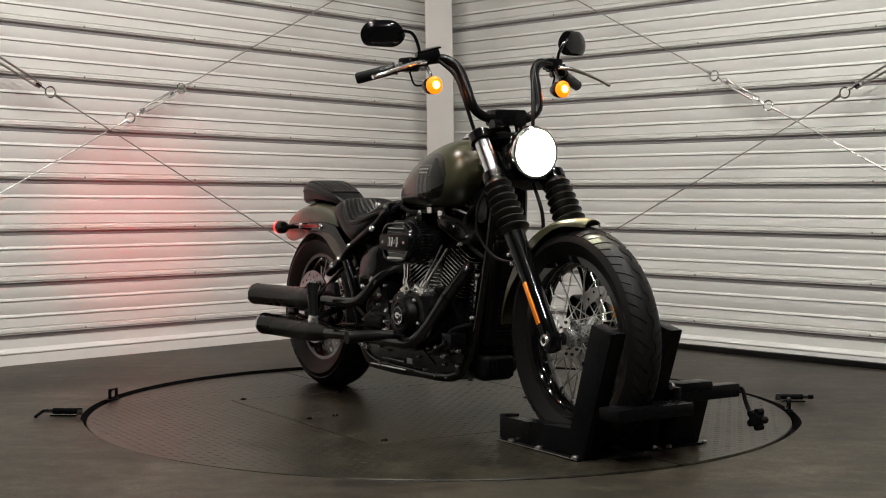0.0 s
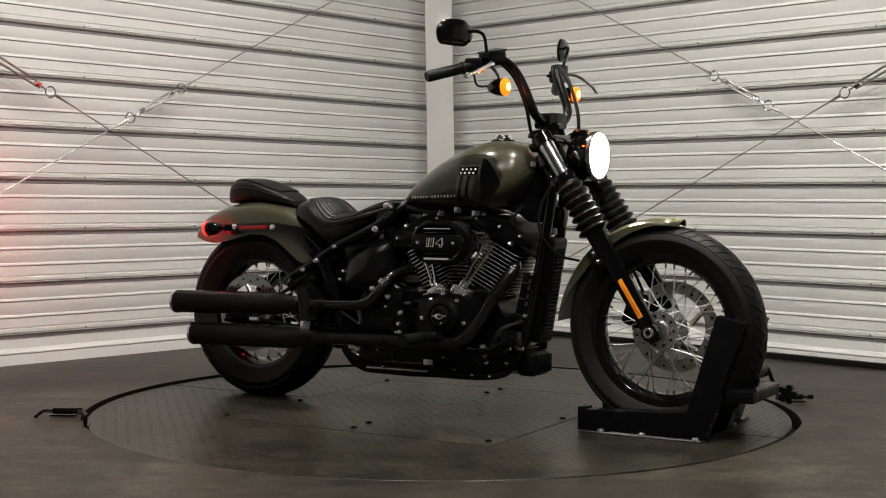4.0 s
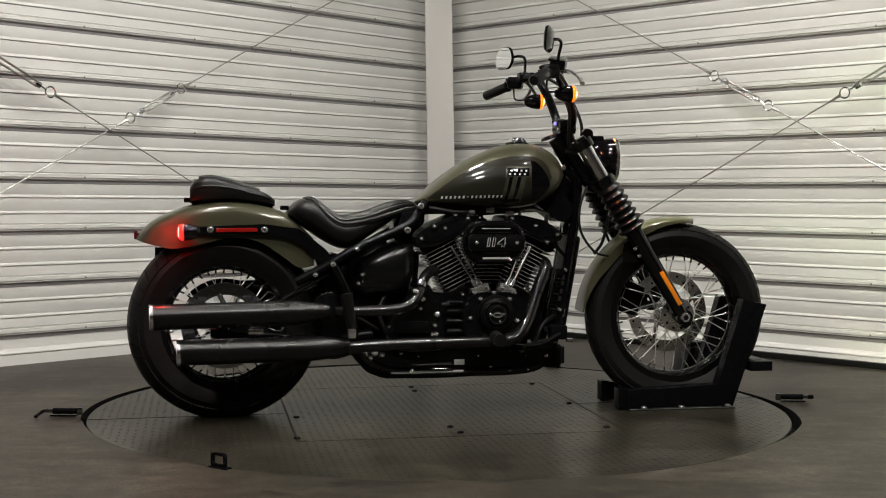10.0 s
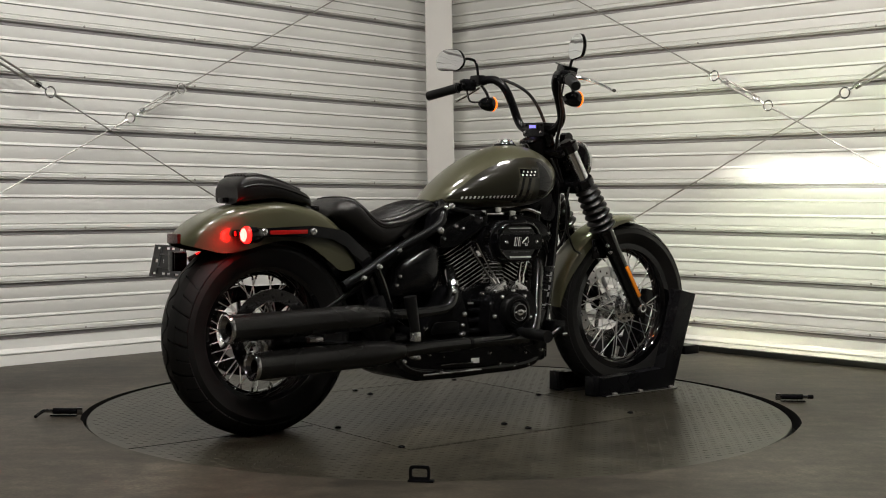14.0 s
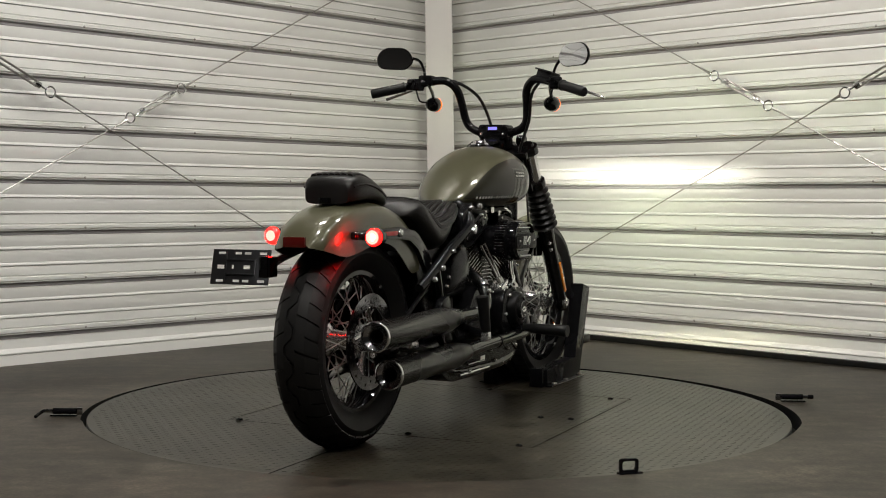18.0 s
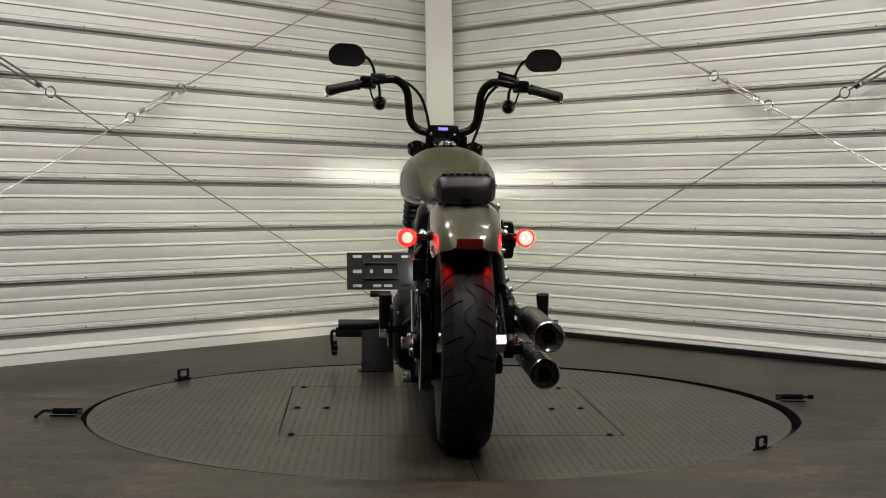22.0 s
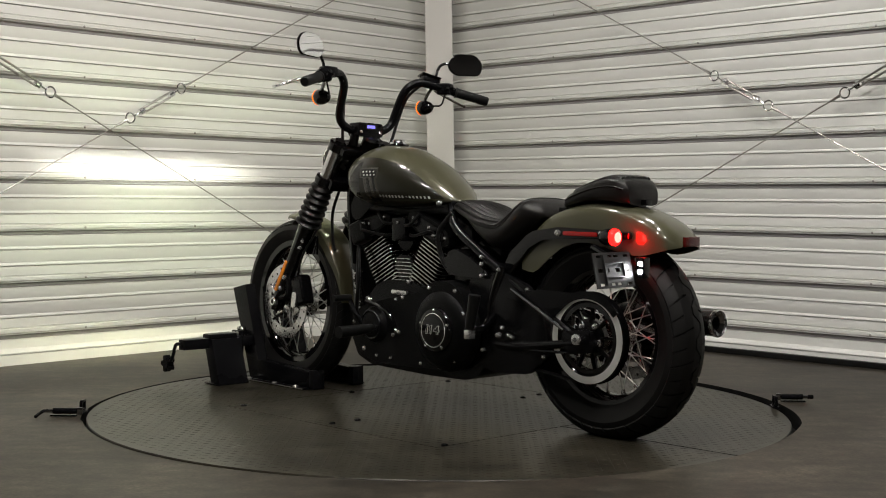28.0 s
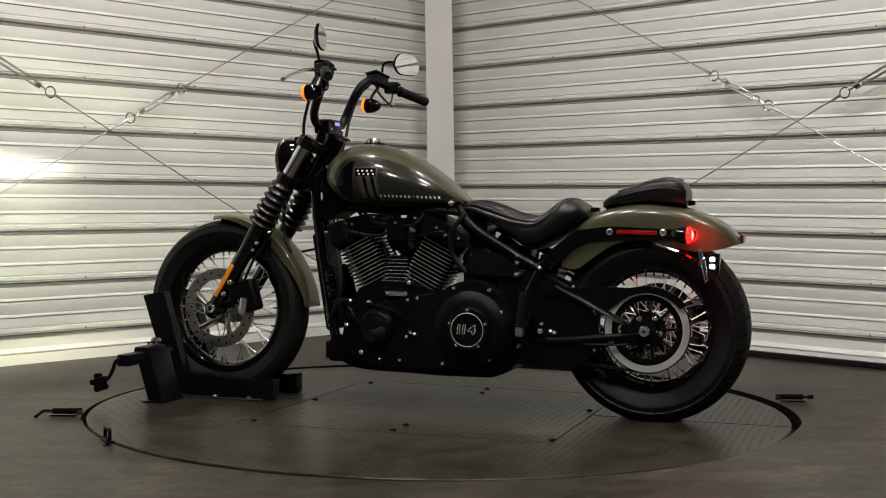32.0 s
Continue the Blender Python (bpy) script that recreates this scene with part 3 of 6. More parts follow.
def build_wheel(name, axle, r_rim, r_out, half, spokes, hub_r, hub_half, tread, rim_label, turn=Matrix.Identity(4), deep=0.0, ground=0.0):
    place = turn @ Matrix.Translation(axle)
    rim_half = half * 0.66
    prof = [(r_rim + 0.006, -rim_half), (r_rim + 0.008, -rim_half + 0.006), (r_rim - 0.006, -rim_half + 0.01), (r_rim - 0.016, -rim_half * 0.45), (r_rim - 0.018, 0),
            (r_rim - 0.016, rim_half * 0.45), (r_rim - 0.006, rim_half - 0.01), (r_rim + 0.008, rim_half - 0.006), (r_rim + 0.006, rim_half),
            (r_rim - 0.010 - deep, rim_half - 0.002), (r_rim - 0.024 - deep, rim_half * 0.5), (r_rim - 0.026 - deep, 0), (r_rim - 0.024 - deep, -rim_half * 0.5), (r_rim - 0.010 - deep, -rim_half + 0.002)]
    wheel = part(name, moved(lathe(prof, 72, "Y", closed=True), place), GLOSS, bike, rim_label)
    for nm, bm, lb in (("tyre", lathe(tyre_section(r_rim, r_out - 0.004, half), 72, "Y"), "black rubber tyre with raised tread"), ("tread", build_tread(r_rim, r_out - 0.004, half, *tread), "")):
        moved(bm, place)
        for v in bm.verts:
            v.co.z = max(v.co.z, ground + 0.0012)
        part(nm, bm, RUBBER, wheel, lb)
    part("hub", moved(lathe([(0.02, -hub_half - 0.02), (0.032, -hub_half - 0.018), (0.034, -hub_half), (hub_r, -hub_half + 0.004), (hub_r, -hub_half + 0.012), (hub_r * 0.62, -hub_half + 0.022), (hub_r * 0.55, 0),
                             (hub_r * 0.62, hub_half - 0.022), (hub_r, hub_half - 0.012), (hub_r, hub_half - 0.004), (0.034, hub_half), (0.032, hub_half + 0.018), (0.02, hub_half + 0.02)], 40, "Y"), place), ALU, wheel, "polished alloy hub")
    for i in range(spokes):
        s = -1 if i % 2 else 1
        lean = 1 if (i // 2) % 2 else -1
        a = 2 * math.pi * i / spokes
        b = a + lean * radians(40 if hub_r > 0.04 else 30)
        p = Vector((hub_r * 0.93 * math.cos(b), s * (hub_half - 0.008), hub_r * 0.93 * math.sin(b)))
        q = Vector(((r_rim - 0.022 - deep) * math.cos(a), s * rim_half * 0.2, (r_rim - 0.022 - deep) * math.sin(a)))
        sp = part("spoke", moved(tube([p, q], 0.0019, 6, smooth=False), place), SPOKE, wheel)
        part("nipple", moved(tube([q + (p - q).normalized() * 0.018, q], 0.0036, 6, smooth=False), place), STEEL, sp)
    return wheel, place


rear_wheel, AT_R = build_wheel("rear_wheel", AX_R, 0.216, 0.328, 0.077, 40, 0.052, 0.062, (20, 0.064, 0.0085, 0.09, 0.034, 0.0048, 0.0125), "gloss black laced rear rim", deep=0.004, ground=-0.0029)
front_wheel, AT_F = build_wheel("front_wheel", AX_F, 0.250, 0.336, 0.055, 40, 0.062, 0.05, (30, 0.040, 0.0050, 0.16, 0.05, 0.0030, 0.0095), "gloss black laced front rim", STEER, 0.013, 0.0030)


for i in range(10):
    a = 2 * math.pi * i / 10
    part("flange_hole", moved(lathe([(0, -0.0505), (0.0045, -0.0505), (0.0045, -0.047)], 10, "Y"), AT_F @ Matrix.Translation((0.049 * math.cos(a), -0.0005, 0.049 * math.sin(a)))), GAP, front_wheel)


def build_disc(parent, place, y, r_out, r_in, holes, label, metal=DISC):
    bm = lathe([(r_in, y - 0.0025), (r_out, y - 0.0025), (r_out, y + 0.0025), (r_in, y + 0.0025)], 60, "Y", closed=True)
    disc = part("brake_disc", moved(bm, place), metal, parent, label)
    for i in range(holes):
        a = 2 * math.pi * i / holes
        r = lerp(r_in, r_out, 0.35 + 0.3 * (i % 2))
        for s in (-1, 1):
            part("disc_hole", moved(lathe([(0, s * 0.0029), (0.0045, s * 0.0029), (0.0045, s * 0.002)], 8, "Y"), place @ Matrix.Translation((r * math.cos(a), y, r * math.sin(a)))), GAP, disc)
    for i in range(5):
        a = 2 * math.pi * i / 5
        p, q = Vector((0.045 * math.cos(a), y, 0.045 * math.sin(a))), Vector(((r_in + 0.004) * math.cos(a + 0.5), y, (r_in + 0.004) * math.sin(a + 0.5)))
        part("disc_arm", moved(tube([p, (p + q) / 2 + Vector((0, 0.004, 0)), q], 0.009, 8), place), DISC, disc)
    return disc


build_disc(front_wheel, AT_F, 0.074, 0.150, 0.108, 24, "drilled steel front brake disc")
build_disc(rear_wheel, AT_R, -0.086, 0.146, 0.105, 24, "drilled steel rear brake disc", DARKCHROME)

# rear belt pulley on the other side
pulley = part("belt_pulley", moved(join(lathe([(0.098, 0.098), (0.142, 0.098), (0.146, 0.1), (0.146, 0.128), (0.142, 0.130), (0.118, 0.130), (0.112, 0.124), (0.098, 0.124)], 72, "Y", closed=True),
                                        lathe([(0.0, 0.098), (0.062, 0.098), (0.062, 0.118), (0.0, 0.118)], 36, "Y")), AT_R), GLOSS, rear_wheel, "black belt pulley with a bare metal rim")
part("pulley_rim", moved(lathe([(0.119, 0.1308), (0.141, 0.1308), (0.143, 0.129)], 72, "Y"), AT_R), RIM_STEEL, pulley, "bare metal pulley rim")
for i in range(9):
    a = 2 * math.pi * i / 9 + 0.3
    part("pulley_spoke", moved(tube([(0.05 * math.cos(a), 0.112, 0.05 * math.sin(a)), (0.105 * math.cos(a), 0.112, 0.105 * math.sin(a))], [0.014, 0.010], 10, smooth=False, flat=0.5), AT_R), GLOSS, pulley)
for i in range(5):
    a = 2 * math.pi * i / 5 + 0.3
    part("pulley_bolt", moved(bolt((0.045 * math.cos(a + 0.6), 0.118, 0.045 * math.sin(a + 0.6)), (0, 1, 0), 0.011, 0.009), AT_R), CHROME, pulley)
part("axle_nut", moved(lathe([(0, 0.185), (0.006, 0.185), (0.008, 0.182), (0.016, 0.18), (0.018, 0.176), (0.018, 0.15), (0.026, 0.148), (0.026, 0.12), (0, 0.12)], 6, "Y"), AT_R), DARKCHROME, bike, "bare steel rear axle nut")
part("axle_nut", moved(lathe([(0, -0.165), (0.016, -0.163), (0.02, -0.158), (0.02, -0.13), (0.028, -0.128), (0.028, -0.1), (0, -0.1)], 6, "Y"), AT_R), DARKCHROME, bike)
part("axle_cap", moved(lathe([(0.007, 0.186), (0.0165, 0.185), (0.018, 0.181)], 24, "Y"), AT_R), STEEL, bike, "bright axle washer")

# ---- swingarm, struts, frame
for s in (-1, 1):
    arm = [(0.0, s * 0.138, 0.305), (0.14, s * 0.136, 0.285), (0.34, s * 0.122, 0.265), (0.50, s * 0.10, 0.28)]
    part("swingarm", tube(arm, [0.014, 0.014, 0.017, 0.022], 12), SATIN, bike)
    part("swingarm_strut", tube([(0.03, s * 0.136, 0.315), (0.065, s * 0.132, 0.332), (0.283, s * 0.13, 0.457), (0.36, s * 0.12, 0.50)], 0.007, 10), WRINKLE, bike)
    part("axle_carrier", prism(rounded([(-0.045, 0.275), (0.07, 0.262), (0.09, 0.335), (-0.03, 0.345)], 0.02), s * 0.128, s * 0.15, 0.004), SATIN, bike)
    # upper frame rail under the seat, down to the swingarm
    rail = [(0.70, -0.05, 0.745), (0.655, -0.115, 0.700), (0.612, -0.140, 0.655), (0.44, -0.142, 0.578), (0.34, -0.140, 0.520), (0.235, -0.136, 0.465)]
    if s > 0:
        rail = [(0.70, 0.04, 0.735), (0.655, 0.08, 0.685), (0.60, 0.105, 0.640), (0.46, 0.125, 0.560), (0.37, 0.130, 0.510)]
    part("frame_rail", tube(rail, 0.0165, 12), SATIN, bike)
    part("frame_rail", tube([(0.36, s * 0.13, 0.53), (0.42, s * 0.12, 0.40), (0.45, s * 0.11, 0.24), (0.54, s * 0.10, 0.165), (0.75, s * 0.10, 0.15), (1.05, s * 0.10, 0.155), (1.13, s * 0.085, 0.21), (1.175, s * 0.07, 0.34), (1.245, s * 0.05, 0.76), (1.215, s * 0.03, 0.86)], 0.0185, 12), GLOSS, bike)
    if s < 0:
        part("backbone_gusset", prism(rounded([(0.60, 0.70), (0.68, 0.74), (0.66, 0.66), (0.585, 0.63)], 0.012), s * 0.095, s * 0.125, 0.004), SATIN, bike)
    bolts = ((0.614, 0.642, 0.012), (0.66, 0.725, 0.011), (0.441, 0.577, 0.008), (0.36, 0.525, 0.010), (0.30, 0.49, 0.009))
    for x, z, r in bolts if s < 0 else ((0.446, 0.555, 0.0075), (0.365, 0.516, 0.0075)):
        part("frame_bolt", bolt((x, s * (0.158 if s < 0 else 0.144), z), (0, s, 0), r, 0.010), STEEL, bike)
part("steering_neck", tube([STEER_P - STEER_D * 0.16, STEER_P + STEER_D * 0.03], 0.036, 20, smooth=False), SATIN, bike)
part("backbone", tube([(1.19, 0, 0.87), (1.05, 0, 0.80), (0.85, 0, 0.765), (0.68, 0, 0.715)], [0.035, 0.045, 0.042, 0.022], 14), SATIN, bike)
part("rear_shock", tube([(0.36, 0, 0.46), (0.56, 0, 0.60)], 0.04, 16, smooth=False), SATIN, bike)
guard = [(0.345, 0.425), (0.345, 0.446), (0.185, 0.458)] + [(0.166 * math.cos(a), 0.306 + 0.158 * math.sin(a)) for a in (radians(d) for d in range(70, 143, 8))] + [(0.140 * math.cos(a), 0.306 + 0.134 * math.sin(a)) for a in (radians(d) for d in range(142, 40, -8))] + [(0.15, 0.36), (0.20, 0.40)]
part("belt_guard", prism(guard, 0.133, 0.139, 0.002), SATIN, bike, "black belt guard")
plate = part("swingarm_plate", prism(rounded([(0.152, 0.245), (0.25, 0.178), (0.40, 0.172), (0.50, 0.20), (0.52, 0.48), (0.37, 0.51), (0.26, 0.47), (0.20, 0.42), (0.165, 0.33)], 0.015), 0.108, 0.132, 0.006), SATIN, bike, "black swingarm side plate")
for x, z in ((0.361, 0.323), (0.197, 0.392), (0.176, 0.242), (0.25, 0.455), (0.330, 0.300), (0.315, 0.295)):
    part("plate_bolt", bolt((x, 0.132, z), (0, 1, 0), 0.0065, 0.008), STEEL, plate)
part("drive_belt", prism([(0.02, 0.452), (0.62, 0.372), (0.62, 0.364), (0.02, 0.444)], 0.102, 0.124, 0.002), SOFT_RUBBER, bike)
part("drive_belt", prism([(0.0, 0.168), (0.62, 0.232), (0.62, 0.240), (0.0, 0.176)], 0.102, 0.124, 0.002), SOFT_RUBBER, bike)

# ---- rear fender
F_TOP = curve_table([(-0.293, 0.617), (-0.262, 0.655), (-0.209, 0.690), (-0.111, 0.726), (0.026, 0.741), (0.144, 0.722), (0.223, 0.688), (0.30, 0.615)])
F_LOW = curve_table([(-0.293, 0.606), (-0.262, 0.596), (-0.177, 0.578), (-0.10, 0.588), (0.015, 0.613), (0.111, 0.602), (0.188, 0.555), (0.247, 0.513), (0.30, 0.520)])
F_HALF = [(-0.293, 0.058), (-0.27, 0.082), (-0.22, 0.095), (-0.1, 0.102), (0.1, 0.104), (0.3, 0.104)]


def u_section(x, top, low, w, drop=0.062, n=9):
    pts = []
    for i in range(n + 1):
        a = math.pi / 2 * i / n
        z = top - drop * (1 - max(0.0, math.cos(a)) ** (2 / 3.2))
        pts.append((x, w * math.sin(a) ** (2 / 3.2), z))
    pts = [p for p in pts if p[2] >= low - 1e-6] or pts[:2]
    while len(pts) < n + 1:
        pts.append((x, pts[-1][1], low))
    pts += [(x, w if low < top - drop else pts[-1][1], lerp(pts[-1][2], low, k / 3)) for k in (1, 2, 3)]
    return [(a, -b, c) for a, b, c in reversed(pts[1:])] + pts


def shell(secs, thick, centre=None):
    """An open skin given a thickness inwards."""
    bm = rings(secs, closed=False)
    bmesh.ops.recalc_face_normals(bm, faces=bm.faces[:])
    bm.normal_update()
    out = sum((f.normal.z * f.calc_area() for f in bm.faces))
    if out < 0:
        bmesh.ops.reverse_faces(bm, faces=bm.faces[:])
    bmesh.ops.solidify(bm, geom=bm.faces[:], thickness=thick)
    return bm


xs = [-0.293 + 0.593 * i / 26 for i in range(27)]
rear_fender = part("rear_fender", shell([u_section(x, along(F_TOP, x), along(F_LOW, x), along(F_HALF, x)) for x in xs], 0.004), PAINT, bike, "glossy olive green rear fender")
for s in (-1, 1):
    strut = [(-0.155, 0.650), (0.132, 0.661), (0.25, 0.645), (0.34, 0.575), (0.375, 0.525), (0.335, 0.505), (0.26, 0.590), (0.20, 0.618), (0.13, 0.624), (-0.155, 0.627)]
    st = part("fender_strut", prism(rounded(strut, 0.01, 3), s * 0.102, s * 0.120, 0.004), GLOSS, bike, "gloss black fender strut")
    part("side_reflector", prism(rounded([(-0.030, 0.633), (0.108, 0.635), (0.108, 0.649), (-0.030, 0.647)], 0.004, 2), s * 0.119, s * 0.1245, 0.0015), RED_REFLECTOR, st, "red strip reflector")
    for x in (-0.049, 0.131):
        part("strut_bolt", bolt((x, s * 0.120, 0.642), (0, s, 0), 0.012, 0.008), STEEL, st)
    # bullet tail lamp on a stalk
    part("lamp_stalk", tube([(-0.13, s * 0.108, 0.638), (-0.118, s * 0.15, 0.636)], 0.011, 12, smooth=False), GLOSS, st)
    tl = part("tail_lamp", moved(lathe([(0, 0.042), (0.012, 0.039), (0.021, 0.028), (0.026, 0.010), (0.027, -0.012), (0.024, -0.014), (0.0135, -0.014), (0.0135, 0.003), (0, 0.003)], 24, "X"), pose(-0.123, s * 0.171, 0.635)), GLOSS, bike, "black bullet tail lamp")
    at = pose(-0.123, s * 0.171, 0.635)
    rim = [(0.0255, -0.012), (0.026, -0.018), (0.024, -0.0225), (0.0205, -0.027)]
    if s < 0:
        part("lens", moved(lathe(rim, 24, "X"), at), RED_LIT, tl, "lit red lens")
        part("lens_tip", moved(lathe([(0.0205, -0.0272), (0.0125, -0.0312), (0.0115, -0.027), (0.0112, 0.0015), (0.0, 0.0015)], 24, "X"), at), RED_HOT, tl, "glaring lens tip")
        part("bulb", moved(lathe([(0, 0), (0.005, 0)], 16, "X"), at @ pose(0, 0.006, 0)), RED_CORE, tl, "glaring red bulb")
    else:
        part("lens", moved(lathe([*rim, (0.0160, -0.0292)], 24, "X"), at), RED_LIT, tl, "lit red lens")
        part("bulb", moved(lathe([(0.0160, -0.0292), (0.009, -0.0320), (0, -0.0335)], 24, "X"), at), RED_HOT, tl, "glaring red bulb")
part("rear_reflector", moved(block(0.012, 0.072, 0.03, 0.003), pose(-0.296, 0, 0.622)), DARK_RED, bike, "rectangular red rear reflector")
part("reflector_mount", moved(block(0.03, 0.05, 0.02, 0.004), pose(-0.282, 0, 0.618)), GLOSS, bike)

# number plate holder out on the left
holder = part("plate_bracket", tube([(-0.02, 0.125, 0.60), (-0.11, 0.15, 0.57), (-0.165, 0.165, 0.545)], 0.012, 10), GLOSS, bike, "black side-mounted number plate bracket")
PL = Matrix.Translation((-0.197, 0.246, 0.541)) @ Matrix.Rotation(radians(4.7), 4, "Z") @ Matrix.Rotation(radians(13), 4, "Y")


def slotted_plate(ys, zs, holes, t):
    """A flat plate cut along ys and zs, with the named cells left open."""
    bm = bmesh.new()
    grid = [[[bm.verts.new((x, y, z)) for z in zs] for y in ys] for x in (-t / 2, t / 2)]
    full = {(i, k) for i in range(len(ys) - 1) for k in range(len(zs) - 1)} - set(holes)
    for i, k in full:
        for g in grid:
            bm.faces.new((g[i][k], g[i + 1][k], g[i + 1][k + 1], g[i][k + 1]))
        for (a, b), (c, d), near in (((i, k), (i + 1, k), (i, k - 1)), ((i, k + 1), (i + 1, k + 1), (i, k + 1)), ((i, k), (i, k + 1), (i - 1, k)), ((i + 1, k), (i + 1, k + 1), (i + 1, k))):
            if near not in full:
                bm.faces.new((grid[0][a][b], grid[0][c][d], grid[1][c][d], grid[1][a][b]))
    return bm


cut_y = [1.05 * v for v in (-0.092, -0.080, -0.056, -0.048, -0.030, -0.008, 0.0, 0.022, 0.030, 0.048, 0.052, 0.076, 0.084, 0.092)]
cut_z = [-0.053, -0.046, -0.038, -0.006, 0.006, 0.038, 0.046, 0.053]
open_cells = [(i, k) for k in (1, 5) for i in (1, 4, 6, 10)] + [(i, 3) for i in (4, 7, 10)]
part("back_plate", moved(slotted_plate(cut_y, cut_z, open_cells, 0.004), PL), HOLDER, holder, "dark grey slotted number plate holder", smooth=False)
for y, z, wy, wz in ((0, 0.022, 0.10, 0.004), (0, -0.022, 0.10, 0.004), (-0.048, 0, 0.004, 0.048), (0.049, 0, 0.004, 0.09)):
    part("plate_rib", moved(block(0.006, wy, wz, 0.001), PL @ pose(-0.004, y, z)), HOLDER, holder)
part("lamp_housing", moved(block(0.045, 0.018, 0.062, 0.006), Matrix.Translation((-0.212, 0.130, 0.545))), GLOSS, holder)
part("lamp_hood", moved(block(0.006, 0.03, 0.062, 0.002), Matrix.Translation((-0.236, 0.142, 0.545))), GLOSS, holder)
for z in (0.533, 0.557):
    part("plate_lamp", moved(block(0.015, 0.006, 0.012, 0.0055, 3), Matrix.Translation((-0.214, 0.141, z))), PLATE_LAMP, holder, "lit white number plate lamp")

# ---- seats


def pillow(top, low, half, xs, power=2.6, flat=0.0, n=24):
    secs = []
    for x in xs:
        t, b, w = along(top, x), along(low, x), along(half, x)
        c, h = (t + b) / 2, max(0.002, (t - b) / 2)
        ring = []
        for i in range(n):
            a = 2 * math.pi * i / n
            ca, sa = math.cos(a), math.sin(a)
            ring.append((x, w * math.copysign(abs(ca) ** (2 / power), ca), c + h * math.copysign(abs(sa) ** (2 / power), sa)))
        secs.append(ring)
    return rings(secs)


S_TOP = curve_table([(0.212, 0.700), (0.238, 0.735), (0.282, 0.753), (0.308, 0.745), (0.345, 0.714), (0.388, 0.688), (0.44, 0.690), (0.50, 0.704), (0.561, 0.729), (0.618, 0.742), (0.650, 0.736), (0.672, 0.722)])
S_LOW = curve_table([(0.212, 0.690), (0.245, 0.668), (0.289, 0.635), (0.335, 0.604), (0.385, 0.579), (0.425, 0.577), (0.475, 0.606), (0.534, 0.645), (0.58, 0.676), (0.63, 0.704), (0.672, 0.714)])
S_HALF = curve_table([(0.212, 0.085), (0.24, 0.118), (0.29, 0.134), (0.40, 0.140), (0.48, 0.132), (0.56, 0.108), (0.62, 0.088), (0.672, 0.060)])
S_EDGE = curve_table([(0.27, 0.93), (0.30, 0.80), (0.36, 0.48), (0.43, 0.42), (0.48, 0.25), (0.54, -0.10), (0.60, -0.45), (0.672, -0.6)])
SEAT_P = 2.9
seat = part("solo_seat", pillow(S_TOP, S_LOW, S_HALF, [0.212 + 0.46 * i / 34 for i in range(35)], SEAT_P), LEATHER, bike, "black leather solo seat with stitched ribs")


def seat_arc(x, share):
    """A point on the seat's upper skin, a share of the way across the ribbed part."""
    t, b, w, e = along(S_TOP, x), along(S_LOW, x), along(S_HALF, x), along(S_EDGE, x)
    a0 = math.asin(abs(e) ** (SEAT_P / 2)) * (1 if e > 0 else -1)
    pts = []
    for i in range(49):
        a = a0 + (math.pi - 2 * a0) * i / 48
        ca, sa = math.cos(a), math.sin(a)
        pts.append(Vector((x, w * math.copysign(abs(ca) ** (2 / SEAT_P), ca), (t + b) / 2 + (t - b) / 2 * math.copysign(abs(sa) ** (2 / SEAT_P), sa))))
    run = [0.0]
    for p, q in zip(pts, pts[1:]):
        run.append(run[-1] + (q - p).length)
    want = share * run[-1]
    k = next(i for i in range(1, 49) if run[i] >= want - 1e-9)
    p = pts[k - 1].lerp(pts[k], (want - run[k - 1]) / max(1e-9, run[k] - run[k - 1]))
    return p, run[-1]


SEAT_RIBS = 13
for k in range(SEAT_RIBS):
    row, radii = [], []
    for i in range(18):
        p, total = seat_arc(0.275 + 0.385 * i / 17, (k + 0.5) / SEAT_RIBS)
        row.append(p - Vector((0, 0, 0.003)))
        radii.append(total / SEAT_RIBS * 0.50)
    part("seat_rib", tube(row, radii, 8, 2), LEATHER, seat)
for share in (0.0, 1.0):
    part("seat_piping", tube([seat_arc(0.275 + 0.38 * i / 17, share)[0] for i in range(18)], 0.0042, 6, 2), LEATHER, seat)
part("seat_bracket", moved(block(0.03, 0.03, 0.016, 0.003), pose(0.205, 0, 0.716)), GLOSS, bike)

P_TOP = curve_table([(-0.116, 0.785), (-0.105, 0.806), (-0.075, 0.819), (-0.04, 0.821), (0.02, 0.808), (0.09, 0.785), (0.145, 0.764), (0.170, 0.744)])
P_LOW = curve_table([(-0.116, 0.730), (-0.06, 0.737), (0.02, 0.743), (0.09, 0.735), (0.145, 0.728), (0.170, 0.722)])
P_HALF = curve_table([(-0.116, 0.072), (-0.09, 0.087), (-0.03, 0.091), (0.07, 0.084), (0.14, 0.066), (0.170, 0.045)])
pad = part("pillion_pad", pillow(P_TOP, P_LOW, P_HALF, [-0.116 + 0.286 * i / 22 for i in range(23)], 4.6), LEATHER, bike, "black leather pillion pad on the fender")
for k in range(-3, 4):
    path = []
    for i in range(9):
        x = -0.085 + 0.20 * i / 8
        w = along(P_HALF, x)
        yy = k * 0.021 * w / 0.09
        f = min(0.98, abs(yy) / w)
        t, b = along(P_TOP, x), along(P_LOW, x)
        path.append((x, yy, (t + b) / 2 + (t - b) / 2 * (1 - f ** 4.6) ** (1 / 4.6) - 0.001))
    part("pad_rib", tube(path, 0.0105, 8, 2, flat=0.7), LEATHER, pad)
